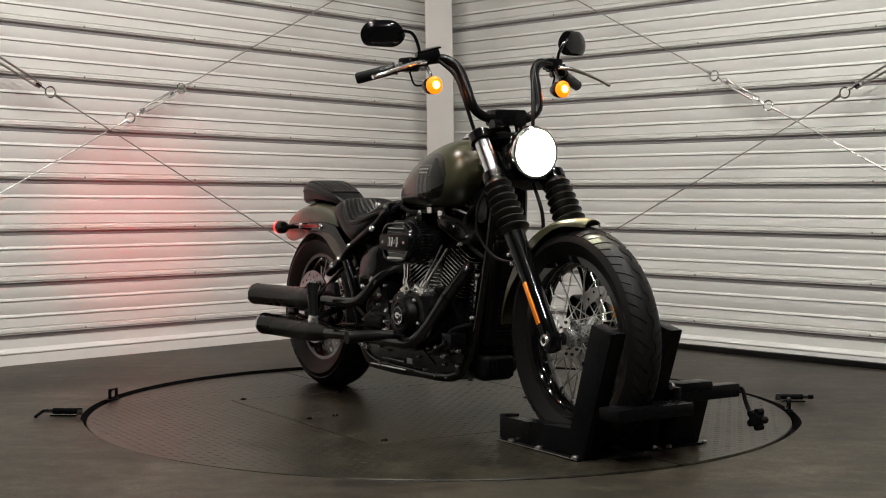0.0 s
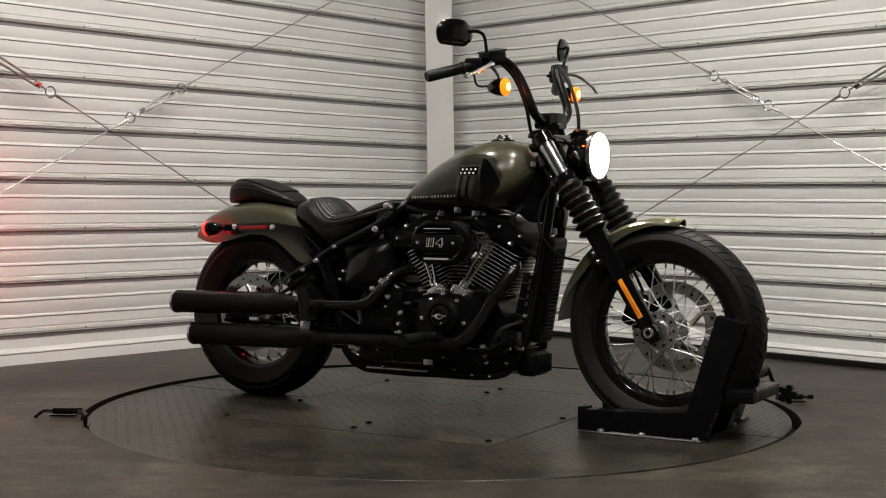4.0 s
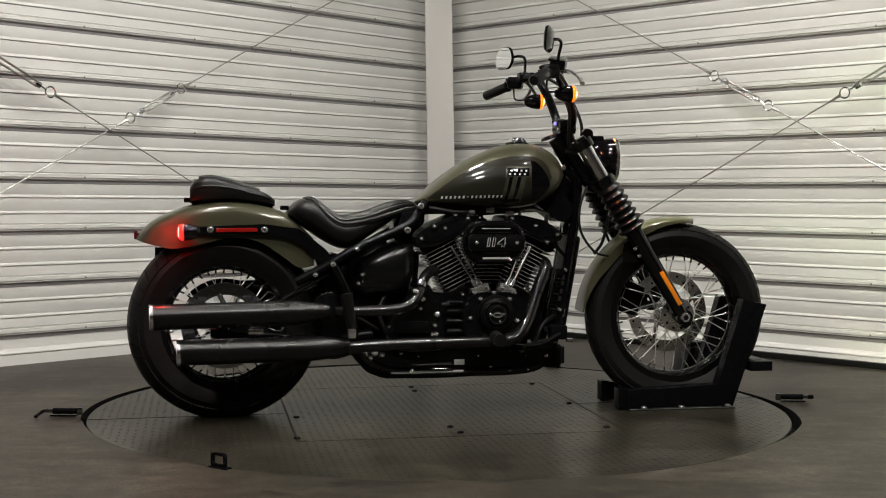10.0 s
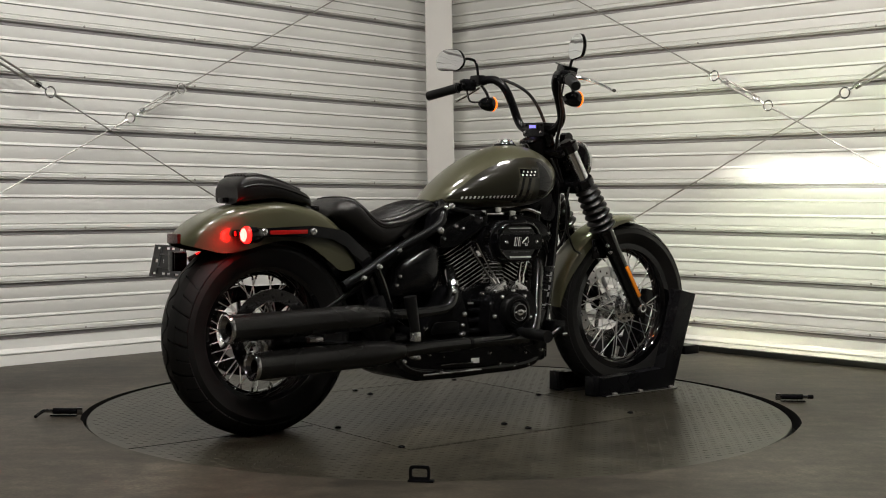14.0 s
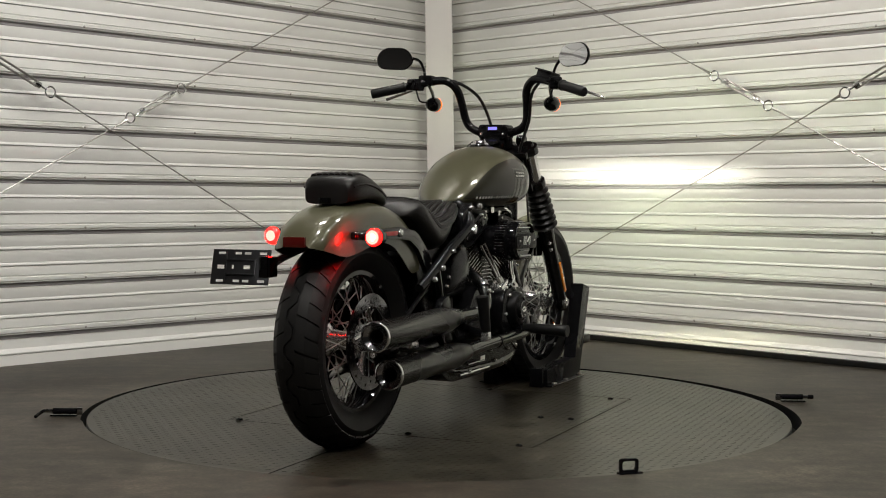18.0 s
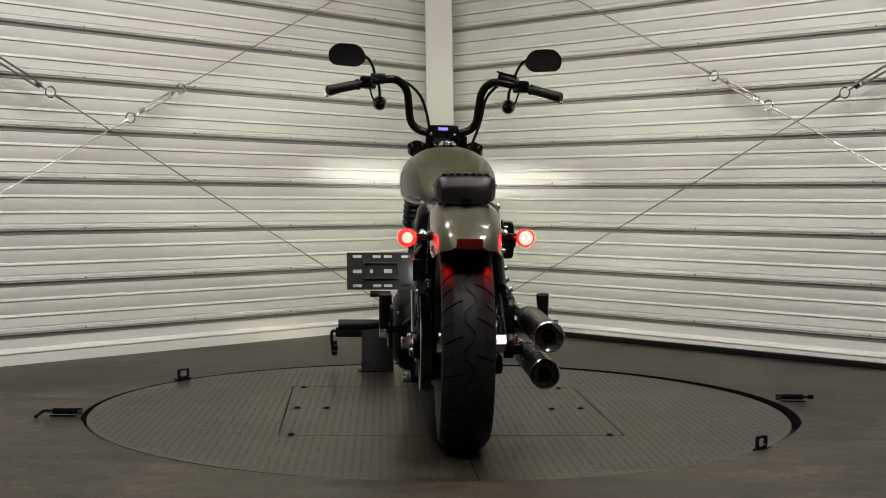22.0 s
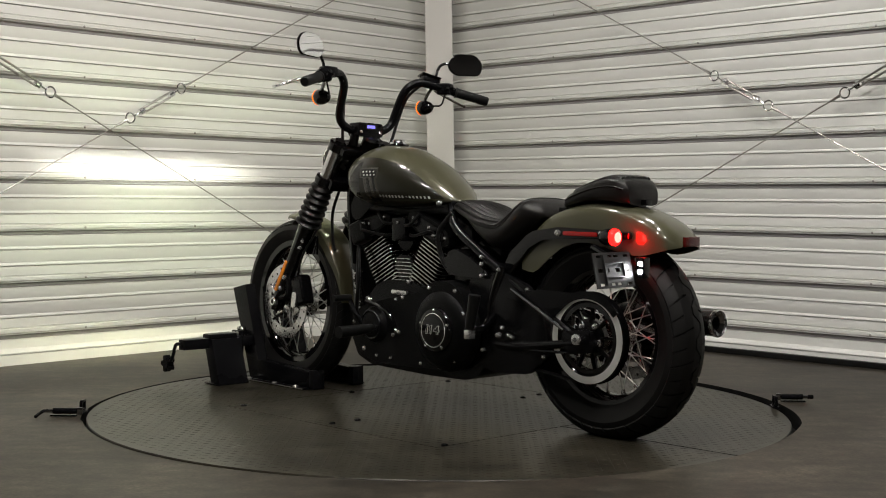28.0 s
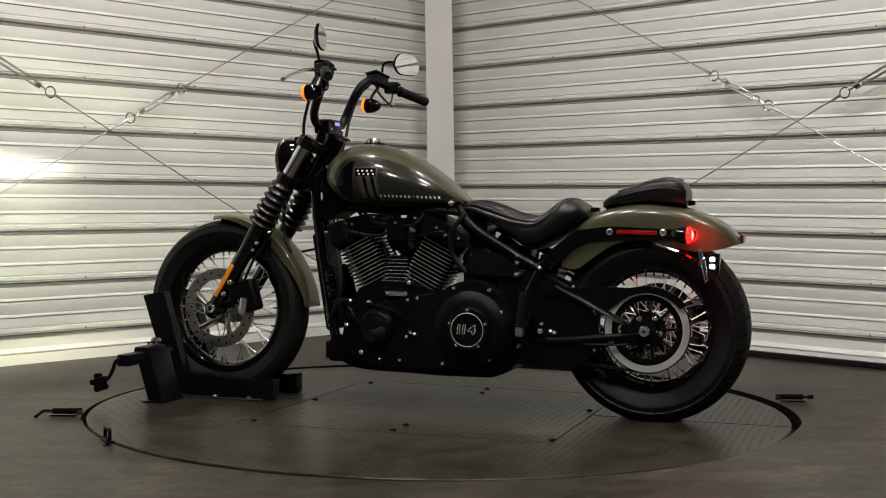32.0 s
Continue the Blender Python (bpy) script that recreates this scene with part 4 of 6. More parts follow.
for s in (-1, 1):
    path = [(x, s * along(P_HALF, x) * 1.0, lerp(along(P_LOW, x), along(P_TOP, x), 0.62)) for x in (-0.1 + 0.25 * i / 10 for i in range(11))]
    part("pad_piping", tube(path, 0.0035, 6, 2), LEATHER, pad)
part("pad_bracket", moved(block(0.026, 0.03, 0.016, 0.003), pose(-0.124, 0, 0.741)), GLOSS, bike)
part("pad_base", tube([(-0.11, 0, 0.727), (0.02, 0, 0.738), (0.165, 0, 0.722)], 0.02, 10, flat=0.5), GLOSS, bike)

# ---- fuel tank
T_TOP = curve_table([(0.660, 0.748), (0.69, 0.775), (0.743, 0.822), (0.823, 0.878), (0.904, 0.918), (0.964, 0.941), (1.03, 0.952), (1.09, 0.947), (1.138, 0.927), (1.170, 0.893), (1.186, 0.845)])
T_LOW = curve_table([(0.660, 0.738), (0.70, 0.731), (0.76, 0.726), (0.89, 0.720), (1.03, 0.722), (1.10, 0.738), (1.15, 0.775), (1.175, 0.81), (1.186, 0.835)])
T_HALF = curve_table([(0.660, 0.040), (0.69, 0.075), (0.74, 0.112), (0.82, 0.145), (0.90, 0.166), (0.98, 0.177), (1.06, 0.178), (1.12, 0.165), (1.16, 0.138), (1.186, 0.085)])


def tank_mid(x):
    return lerp(along(T_LOW, x), along(T_TOP, x), 0.40)


def tank_half(x, z):
    t, b, w, m = along(T_TOP, x), along(T_LOW, x), along(T_HALF, x), tank_mid(x)
    f = (z - m) / (t - m) if z > m else (m - z) / (m - b)
    p = 2.15 if z > m else 3.2
    f = max(0.0, min(0.999, f))
    return w * (1 - f ** p) ** (1 / p)


def tank_sections(lift=0.0):
    secs = []
    for i in range(41):
        x = 0.660 + 0.526 * (0.5 - 0.5 * math.cos(math.pi * i / 40))
        t, b, w, m = along(T_TOP, x), along(T_LOW, x), along(T_HALF, x), tank_mid(x)
        ring = []
        for k in range(44):
            a = 2 * math.pi * k / 44
            ca, sa = math.cos(a), math.sin(a)
            p = 2.15 if sa > 0 else 3.2
            ring.append((x, w * math.copysign(abs(ca) ** (2 / p), ca), m + ((t - m) if sa > 0 else (m - b)) * math.copysign(abs(sa) ** (2 / p), sa)))
        secs.append(ring)
    return secs


tank = part("fuel_tank", rings(tank_sections()), PAINT, bike, "glossy olive green teardrop fuel tank with black side panels")
part("filler_cap", moved(lathe([(0, 0.021), (0.018, 0.022), (0.025, 0.020), (0.027, 0.014), (0.033, 0.012), (0.034, 0.003), (0.030, -0.004), (0, -0.004)], 28, "Z"), pose(1.034, 0.0, 0.950)), CHROME, tank, "bright metal filler cap")
part("cap_ring", moved(lathe([(0.034, 0.006), (0.041, 0.003), (0.041, -0.004), (0.034, -0.004)], 28, "Z"), pose(1.034, 0.0, 0.950)), GLOSS, tank)


def decal(s, upper, lower, x0, x1, lift, material, name, label="", nx=30, nz=10, shear=0.0):
    """A patch on the tank's side between two edges; shear leans it."""
    bm = bmesh.new()
    rows = []
    for i in range(nx + 1):
        x = lerp(x0, x1, i / nx)
        lo, hi = lower(x), upper(x)
        row = []
        for k in range(nz + 1):
            z = lerp(lo, hi, k / nz)
            xx = x + shear * (z - lower(x0))
            row.append(bm.verts.new((xx, s * (tank_half(xx, z) + lift), z)))
        rows.append(row)
    for a, b in zip(rows, rows[1:]):
        for k in range(nz):
            bm.faces.new((a[k], a[k + 1], b[k + 1], b[k]))
    bm2 = bm
    bmesh.ops.remove_doubles(bm2, verts=bm2.verts[:], dist=1e-5)
    return part(name, bm2, material, tank, label)


PANEL_UP = curve_table([(0.695, 0.752), (0.73, 0.782), (0.80, 0.832), (0.87, 0.868), (0.95, 0.893), (1.02, 0.902), (1.075, 0.893), (1.105, 0.868), (1.12, 0.83)])
PANEL_LO = curve_table([(0.695, 0.750), (0.73, 0.750), (0.80, 0.748), (0.90, 0.746), (1.0, 0.745), (1.06, 0.750), (1.095, 0.772), (1.112, 0.80), (1.12, 0.828)])
for s in (-1, 1):
    decal(s, lambda x: along(PANEL_UP, x), lambda x: along(PANEL_LO, x), 0.696, 1.1195, 0.0012, PANEL, "side_panel", "dark olive-black painted side panel", 40, 14)
    # numeral-like figure: a flag with two leaning stripes, edged in green
    for x0, x1, z0, z1, lift, mt in ((0.936, 1.006, 0.739, 0.835, 0.0018, FIGURE), (0.948, 0.959, 0.739, 0.828, 0.0023, GLOSS), (0.976, 0.988, 0.739, 0.828, 0.0023, GLOSS)):
        decal(s, lambda x, q=z1: q, lambda x, q=z0: q, x0, x1, lift, mt, "stripe", "", 8, 10, 0.22)
    decal(s, lambda x: 0.864, lambda x: 0.826, 0.952, 1.042, 0.0020, FIGURE, "flag", "", 10, 5, 0.10)
    decal(s, lambda x: 0.858, lambda x: 0.830, 0.958, 1.034, 0.0024, GLOSS, "flag_field", "", 10, 5, 0.10)
    decal(s, lambda x: lerp(0.885, 0.80, ((x - 1.045) / 0.07) ** 2), lambda x: lerp(0.752, 0.80, ((x - 1.045) / 0.07) ** 2), 1.045, 1.112, 0.0017, GLOSS, "dark_oval", "", 14, 8)
    for x, z in ((0.974, 0.849), (0.991, 0.849), (1.008, 0.849), (1.025, 0.849), (0.968, 0.837), (0.985, 0.837), (1.002, 0.837), (1.019, 0.837)):
        decal(s, lambda q, zz=z: zz + 0.0028, lambda q, zz=z: zz - 0.0028, x - 0.0034, x + 0.0034, 0.0030, WHITE_INK, "star_mark", "", 2, 2)
    # plain bars in place of the lettering
    for i in range(15):
        x, z = 0.737 + i * 0.0142, 0.7505 + i * 0.00042
        low, high = (z + 0.0035, z + 0.0055) if i == 6 else (z, z + 0.0085)
        decal(s, lambda q, h=high: h, lambda q, h=low: h, x, x + 0.0062, 0.0026, WHITE_INK, "mark_bar", "", 2, 2, 0.2)

# ---- engine
CRANK = Vector((0.915, 0.0, 0.268))


def cyl_frame(lean):
    """z along the cylinder, x fore and aft."""
    return Matrix.Translation(CRANK) @ Matrix.Rotation(radians(lean), 4, "Y")


case = [(0.60, 0.20), (0.68, 0.165), (1.02, 0.165), (1.10, 0.22), (1.11, 0.34), (1.06, 0.42), (0.99, 0.455), (0.84, 0.455), (0.76, 0.42), (0.66, 0.44), (0.60, 0.40)]
engine = part("engine_case", prism(rounded(case, 0.035), -0.105, 0.10, 0.012), SATIN, bike, "black V-twin engine case")
FIN = mesh_of("cooling_fin", prism(rounded([(-0.074, -0.082), (0.074, -0.082), (0.074, 0.082), (-0.074, 0.082)], 0.022), -0.0013, 0.0013, 0.0004, "XY", 1), [FIN_EDGE, SATIN])
for f in FIN.polygons:
    f.material_index = 1 if abs(f.normal.z) > 0.9 else 0
for lean, nm in ((-27, "rear_cylinder"), (27, "front_cylinder")):
    M = cyl_frame(lean)
    barrel = part(nm, moved(lathe([(0, 0.13), (0.058, 0.13), (0.058, 0.385), (0, 0.385)], 28, "Z"), M), SATIN, bike, "black finned cylinder with bright machined fin edges")
    for i in range(14):
        ob = new("cooling_fin", FIN)
        ob.parent = barrel
        k = 1.0 - 0.10 * (1 - min(1, i / 5))
        ob.matrix_local = M @ pose(0, 0, 0.178 + i * 0.0138) @ Matrix.Diagonal((k, 1, 1, 1))
    head = part("cylinder_head", moved(block(0.15, 0.165, 0.055, 0.016, 3), M @ pose(0, 0, 0.39)), SATIN, bike, "black cylinder head")
    for i in range(3):
        part("head_fin", moved(block(0.158, 0.172, 0.0045, 0.001, 1), M @ pose(0, 0, 0.375 + i * 0.013)), SATIN, head)
    if lean < 0:
        rocker = [(0.652, 0.580), (0.655, 0.625), (0.691, 0.652), (0.815, 0.706), (0.868, 0.703), (0.870, 0.668), (0.816, 0.630), (0.720, 0.585)]
        heads = ((0.672, 0.612), (0.754, 0.648), (0.835, 0.683))
    else:
        rocker = [(0.965, 0.665), (0.967, 0.692), (1.019, 0.697), (1.112, 0.677), (1.176, 0.634), (1.176, 0.603), (1.110, 0.600), (1.027, 0.634)]
        heads = ((0.993, 0.684), (1.079, 0.658), (1.157, 0.626))
    rk = part("rocker_cover", prism(rounded(rocker, 0.012), -0.104, 0.100, 0.010, seg=3), WRINKLE, bike, "black ribbed rocker cover")
    mid = [(lerp(x, sum(p[0] for p in rocker) / 8, 0.22), lerp(z, sum(p[1] for p in rocker) / 8, 0.30)) for x, z in rocker]
    part("rocker_face", prism(rounded(mid, 0.010), -0.107, 0.103, 0.003), SATIN, rk)
    for x, z in heads:
        for y in (-0.104, 0.100):
            part("rocker_bolt", bolt((x, y, z), (0, 1 if y > 0 else -1, 0), 0.0062, 0.006), STEEL, rk)
    # pushrod tubes on the right
    sgn = 1 if lean > 0 else -1
    for k in range(2):
        a = Vector((CRANK.x + sgn * (0.062 - 0.016 * k), -0.158, 0.452))
        b = Vector((CRANK.x + sgn * (0.140 - 0.032 * k), -0.118, 0.585 + 0.01 * k))
        part("pushrod_tube", tube([a, b], 0.0055, 12, smooth=False), CHROME, bike, "chrome pushrod tube")
        part("tube_collar", tube([a, a.lerp(b, 0.14)], 0.0105, 12, smooth=False), ALU, bike)
    part("lifter_block", moved(block(0.062, 0.05, 0.030, 0.005), pose(CRANK.x + sgn * 0.046, -0.150, 0.437, 0, sgn * 24, 0)), FIN_EDGE, bike, "bright metal tappet block")
    for k in (-1, 1):
        part("lifter_bolt", bolt((CRANK.x + sgn * 0.05 + k * 0.022, -0.176, 0.434 - k * sgn * 0.009), (0, -1, 0), 0.006, 0.006), CHROME, bike)
    # spark plug lead on the left
    p = M @ Vector((0, 0.09, 0.40))
    part("plug_lead", tube([p, p + Vector((0, 0.035, 0.01)), Vector((CRANK.x + sgn * 0.05, 0.09, 0.62)), Vector((CRANK.x, 0.06, 0.70))], 0.0055, 8), SOFT_RUBBER, bike)

part("crankcase_neck", prism(rounded([(0.83, 0.43), (0.99, 0.43), (0.945, 0.545), (0.875, 0.545)], 0.01), -0.075, 0.075, 0.004), SATIN, bike)
for i in range(7):
    part("neck_fin", moved(block(0.115 - 0.007 * i, 0.166, 0.0035, 0.001, 1), pose(0.91, 0, 0.455 + 0.013 * i)), ALU, bike)

part("frame_plate", prism(rounded([(0.60, 0.44), (0.665, 0.44), (0.672, 0.55), (0.645, 0.58), (0.648, 0.63), (0.69, 0.665), (0.69, 0.74), (0.62, 0.73), (0.58, 0.66)], 0.01), -0.055, 0.055, 0.004), SATIN, bike)
part("tank_tunnel", prism(rounded([(0.67, 0.700), (0.86, 0.700), (0.955, 0.700), (0.955, 0.738), (0.67, 0.745)], 0.008), -0.062, 0.062, 0.004), SATIN, bike)
part("neck_side_panel", prism(rounded([(1.085, 0.735), (1.19, 0.785), (1.225, 0.72), (1.212, 0.672), (1.175, 0.672)], 0.012), -0.072, 0.072, 0.008), SATIN, bike, "black neck side panel under the tank")
# throttle body, intake and coil between the cylinders
part("intake", moved(lathe([(0, -0.13), (0.042, -0.13), (0.042, 0.07), (0, 0.07)], 24, "Y"), pose(0.912, 0, 0.605)), SATIN, bike)
part("coil_cover", moved(block(0.075, 0.05, 0.085, 0.010), pose(0.905, 0.088, 0.64)), SATIN, bike, "black ignition coil cover")
part("cover_bolt", bolt((0.905, 0.114, 0.665), (0, 1, 0), 0.006, 0.005), STEEL, bike)
part("name_bar", prism(rounded([(0.861, 0.403), (0.943, 0.405), (0.943, 0.420), (0.861, 0.418)], 0.007), 0.104, 0.112, 0.002), STEEL, bike, "small bright metal badge bar")
part("wiring_loom", tube([(1.17, 0.04, 0.72), (1.05, 0.07, 0.715), (0.9, 0.075, 0.705), (0.75, 0.07, 0.71), (0.66, 0.06, 0.70)], 0.014, 10), SOFT_RUBBER, bike)
part("fuel_rail", tube([(0.98, -0.06, 0.70), (1.06, -0.09, 0.715), (1.13, -0.085, 0.70)], 0.007, 8), CHROME, bike)

# air cleaner
AC = Matrix.Translation((0.908, 0.014, 0.602))


def stadium(hw, hh, n=14):
    """An oval with straight top and bottom and round ends."""
    c = hw - hh * 0.92
    ends = [(c + hh * 0.92 * math.cos(t), hh * math.sin(t)) for t in (math.pi * (i / n - 0.5) for i in range(n + 1))]
    return ends + [(-x, -z) for x, z in ends]


air = part("air_cleaner", moved(join(prism(stadium(0.108, 0.074), -0.212, -0.168, 0.006, seg=3), prism(stadium(0.08, 0.055), -0.17, -0.10, 0.004)), AC), SATIN, bike, "black oval air cleaner with ribbed rim")
shell_loops = [stadium(hw, hh) for hw, hh in ((0.102, 0.069), (0.102, 0.069), (0.098, 0.066), (0.093, 0.062), (0.088, 0.058), (0.086, 0.056))]
shell_depth = (-0.205, -0.238, -0.247, -0.249, -0.247, -0.240)
part("cover_face", moved(rings([[(x, y, z) for x, z in lp] for lp, y in zip(shell_loops, shell_depth)]), AC), GLOSS, air, "gloss black oval cover with a raised rim")
# Upper strips stand for ceiling light reflected on the cover's curved top.
for z, w, h in ((0.048, 0.098, 0.0028), (0.035, 0.085, 0.002), (-0.035, 0.085, 0.002), (-0.053, 0.094, 0.0062)):
    part("cover_strip", moved(block(w, 0.006, h, 0.001), AC @ pose(0, -0.2445 if h < 0.005 else -0.2485, z)), RIM_STEEL if h > 0.0025 else DARKCHROME, air, "thin bright strip across the cover, upper ones standing for reflected light")
bar = part("badge_bar", moved(prism(rounded([(-0.096, -0.027), (0.096, -0.027), (0.096, 0.027), (-0.096, 0.027)], 0.012), -0.254, -0.236, 0.004), AC), WRINKLE, air, "black badge bar with the number 114")
TXT_R = Matrix.Translation((0.908, -0.2415, 0.602)) @ Matrix.Rotation(radians(90), 4, "X")
part("badge_number", number_mesh(0.040, 0.0014, TXT_R, 1.3, 0.0016), WHITE_INK, bar, "silver numerals 114", smooth=False)
part("number_core", number_mesh(0.040, 0.0017, TXT_R, 1.3, 0.0003), GLOSS, bar, "", smooth=False)
for x in (-0.07, 0.07):
    part("badge_screw", moved(bolt((x, -0.254, 0), (0, -1, 0), 0.006, 0.004), AC), STEEL, bar)
rib_line = stadium(0.110, 0.076, 22)
for (x0, z0), (x1, z1) in zip(rib_line, rib_line[1:] + rib_line[:1]):
    if abs(z0 + z1) < 0.148:
        part("rim_rib", moved(block(0.006, 0.036, 0.0040, 0.001, 1), AC @ pose((x0 + x1) / 2, -0.190, (z0 + z1) / 2, 0, -math.degrees(math.atan2(x0 - x1, z1 - z0)), 0)), DARKCHROME, air)

# right side: cam cover, gearbox, lower covers
cam_cover = part("cam_cover", prism(rounded([(0.80, 0.29), (0.86, 0.235), (0.97, 0.235), (1.035, 0.29), (1.02, 0.40), (0.98, 0.43), (0.85, 0.43), (0.81, 0.40)], 0.03), -0.19, -0.10, 0.012), SATIN, bike, "black cam cover")
TC = pose(0.916, 0, 0.355)
part("timer_cover", moved(lathe([(0, -0.226), (0.030, -0.226), (0.033, -0.223), (0.035, -0.214), (0.042, -0.214), (0.045, -0.219), (0.056, -0.215), (0.063, -0.204), (0.068, -0.18), (0.070, -0.15)], 48, "Y"), TC), WRINKLE, cam_cover, "round black timer cover")
part("timer_ring", moved(lathe([(0.0275, -0.2275), (0.0300, -0.2275), (0.0300, -0.225)], 40, "Y"), TC), DARKCHROME, cam_cover)
part("emblem", moved(prism(rounded([(-0.017, -0.004), (-0.006, -0.010), (0.006, -0.010), (0.017, -0.004), (0.017, 0.004), (0.006, 0.010), (-0.006, 0.010), (-0.017, 0.004)], 0.003), -0.2285, -0.226, 0.0005), TC), ALU, cam_cover, "small plain metal emblem")
part("emblem_core", moved(prism(rounded([(-0.010, -0.003), (0.010, -0.003), (0.010, 0.003), (-0.010, 0.003)], 0.002), -0.2290, -0.227, 0.0003), TC), GLOSS, cam_cover)
for x, z in ((-0.022, 0.0), (0.022, 0.002), (0.008, -0.022)):
    part("emblem_screw", moved(bolt((x, -0.226, z), (0, -1, 0), 0.0042, 0.003), TC), STEEL, cam_cover)
for x, z in ((0.863, 0.408), (0.965, 0.407), (0.911, 0.428), (0.828, 0.342), (0.992, 0.332)):
    part("cover_bolt", bolt((x, -0.191, z), (0, -1, 0), 0.0075, 0.007), STEEL, cam_cover)
gear = part("gearbox_cover", prism(rounded([(0.535, 0.262), (0.56, 0.335), (0.590, 0.375), (0.651, 0.449), (0.692, 0.462), (0.722, 0.39), (0.742, 0.31), (0.742, 0.255)], 0.02), -0.155, -0.09, 0.010), SATIN, bike, "black gearbox side cover")
part("clutch_cover", prism(rounded([(0.570, 0.291), (0.692, 0.291), (0.692, 0.331), (0.590, 0.331)], 0.016), -0.166, -0.15, 0.005), WRINKLE, gear)
for x, z, r in ((0.667, 0.407, 0.0095), (0.660, 0.373, 0.006), (0.719, 0.353, 0.0095), (0.711, 0.315, 0.0065), (0.551, 0.312, 0.006), (0.716, 0.285, 0.0075), (0.703, 0.284, 0.006), (0.708, 0.442, 0.006)):
    part("cover_bolt", bolt((x, -0.156, z), (0, -1, 0), r, 0.009), STEEL, gear)
part("vent_fitting", tube([(0.735, -0.15, 0.388), (0.760, -0.15, 0.388)], 0.008, 10, smooth=False), DARKCHROME, bike)
for z in (0.29, 0.325, 0.36, 0.39):
    part("case_tube", tube([(0.76, -0.12, z), (0.83, -0.13, z)], 0.012, 12, smooth=False), SATIN, bike)
pan = part("lower_cover", prism(rounded([(0.43, 0.210), (0.480, 0.152), (0.540, 0.129), (0.73, 0.127), (1.04, 0.138), (1.12, 0.168), (1.16, 0.25), (1.10, 0.26), (0.60, 0.25), (0.46, 0.24)], 0.014), -0.112, 0.12, 0.010), SATIN, bike, "black engine belly and oil pan")
part("pan_rail", tube([(0.562, -0.132, 0.150), (0.70, -0.132, 0.151), (0.816, -0.132, 0.152)], 0.0045, 8), CHROME, bike)
part("pan_rail", tube([(0.64, -0.128, 0.178), (0.72, -0.128, 0.179), (0.783, -0.128, 0.178)], 0.004, 8), DARKCHROME, bike)
part("rail_end", bolt((0.636, -0.134, 0.158), (0, -1, 0), 0.007, 0.008), CHROME, bike)
part("sticker", moved(block(0.036, 0.002, 0.018, 0.0005), pose(0.806, -0.1135, 0.182)), WHITE_INK, bike, "small white label with unreadable print")
part("sticker", moved(block(0.050, 0.002, 0.018, 0.0005), pose(0.67, 0.1215, 0.165)), WHITE_INK, bike, "small white label with unreadable print")
for x, z, r in ((0.920, 0.237, 0.0135), (1.029, 0.223, 0.012), (1.039, 0.195, 0.0065), (1.117, 0.200, 0.008), (0.916, 0.164, 0.006), (0.984, 0.150, 0.0055), (1.052, 0.152, 0.0055), (0.871, 0.204, 0.006), (0.60, 0.215, 0.007), (0.475, 0.215, 0.010), (0.495, 0.200, 0.008), (0.66, 0.205, 0.005)):
    part("case_bolt", bolt((x, -0.112, z), (0, -1, 0), r, 0.010), STEEL, bike)
part("rod_clevis", moved(block(0.016, 0.02, 0.018, 0.003), pose(1.044, -0.15, 0.252)), STEEL, bike)
part("brake_link", tube([(0.955, -0.15, 0.245), (1.035, -0.15, 0.196)], 0.004, 8, smooth=False), SATIN, bike)
# brake master block at the front right and rear brake pedal
part("brake_cylinder", moved(block(0.06, 0.06, 0.05, 0.008), pose(1.148, -0.150, 0.287)), SATIN, bike)
part("brake_rod", tube([(1.15, -0.155, 0.255), (1.05, -0.15, 0.245), (0.98, -0.15, 0.25)], 0.006, 8), DARKCHROME, bike)
part("rod_gaiter", tube([(1.13, -0.152, 0.25), (1.08, -0.152, 0.247)], 0.013, 12, smooth=False), SOFT_RUBBER, bike)
part("rod_nut", tube([(1.178, -0.16, 0.258), (1.200, -0.16, 0.258)], 0.007, 8, smooth=False), CHROME, bike)
part("brake_pedal", tube([(1.03, -0.17, 0.24), (1.09, -0.18, 0.252), (1.15, -0.18, 0.282)], 0.009, 10), SATIN, bike)

# side covers and battery box
cov = rounded([(0.425, 0.405), (0.45, 0.545), (0.585, 0.612), (0.650, 0.605), (0.648, 0.47), (0.62, 0.41)], 0.04)
part("side_cover", bulge(cov, -0.06, -0.150), OILTANK, bike, "bulging satin black oil tank cover")
for x, z in ((0.448, 0.46), (0.462, 0.49)):
    part("cover_bolt", bolt((x, -0.134, z), (0, -1, 0), 0.006, 0.006), STEEL, bike)
cov = rounded([(0.424, 0.482), (0.428, 0.508), (0.517, 0.557), (0.582, 0.580), (0.622, 0.562), (0.628, 0.506), (0.594, 0.490)], 0.012)
part("side_cover", prism(cov, 0.07, 0.145, 0.014, seg=4), OILTANK, bike, "satin black left side cover")
for x, z in ((0.447, 0.492), (0.446, 0.532)):
    part("cover_bolt", bolt((x, 0.146, z), (0, 1, 0), 0.008, 0.006), STEEL, bike)
part("battery_box", moved(block(0.22, 0.15, 0.24, 0.02), pose(0.53, 0, 0.47)), SATIN, bike)
part("inner_fender", prism([(0.30, 0.55), (0.38, 0.56), (0.42, 0.42), (0.42, 0.25), (0.37, 0.24), (0.36, 0.40)], -0.085, 0.085, 0.008), SATIN, bike)
part("chrome_plate", prism([(0.245, 0.475), (0.315, 0.515), (0.33, 0.500), (0.265, 0.462)], -0.13, -0.126, 0.001), CHROME, bike)

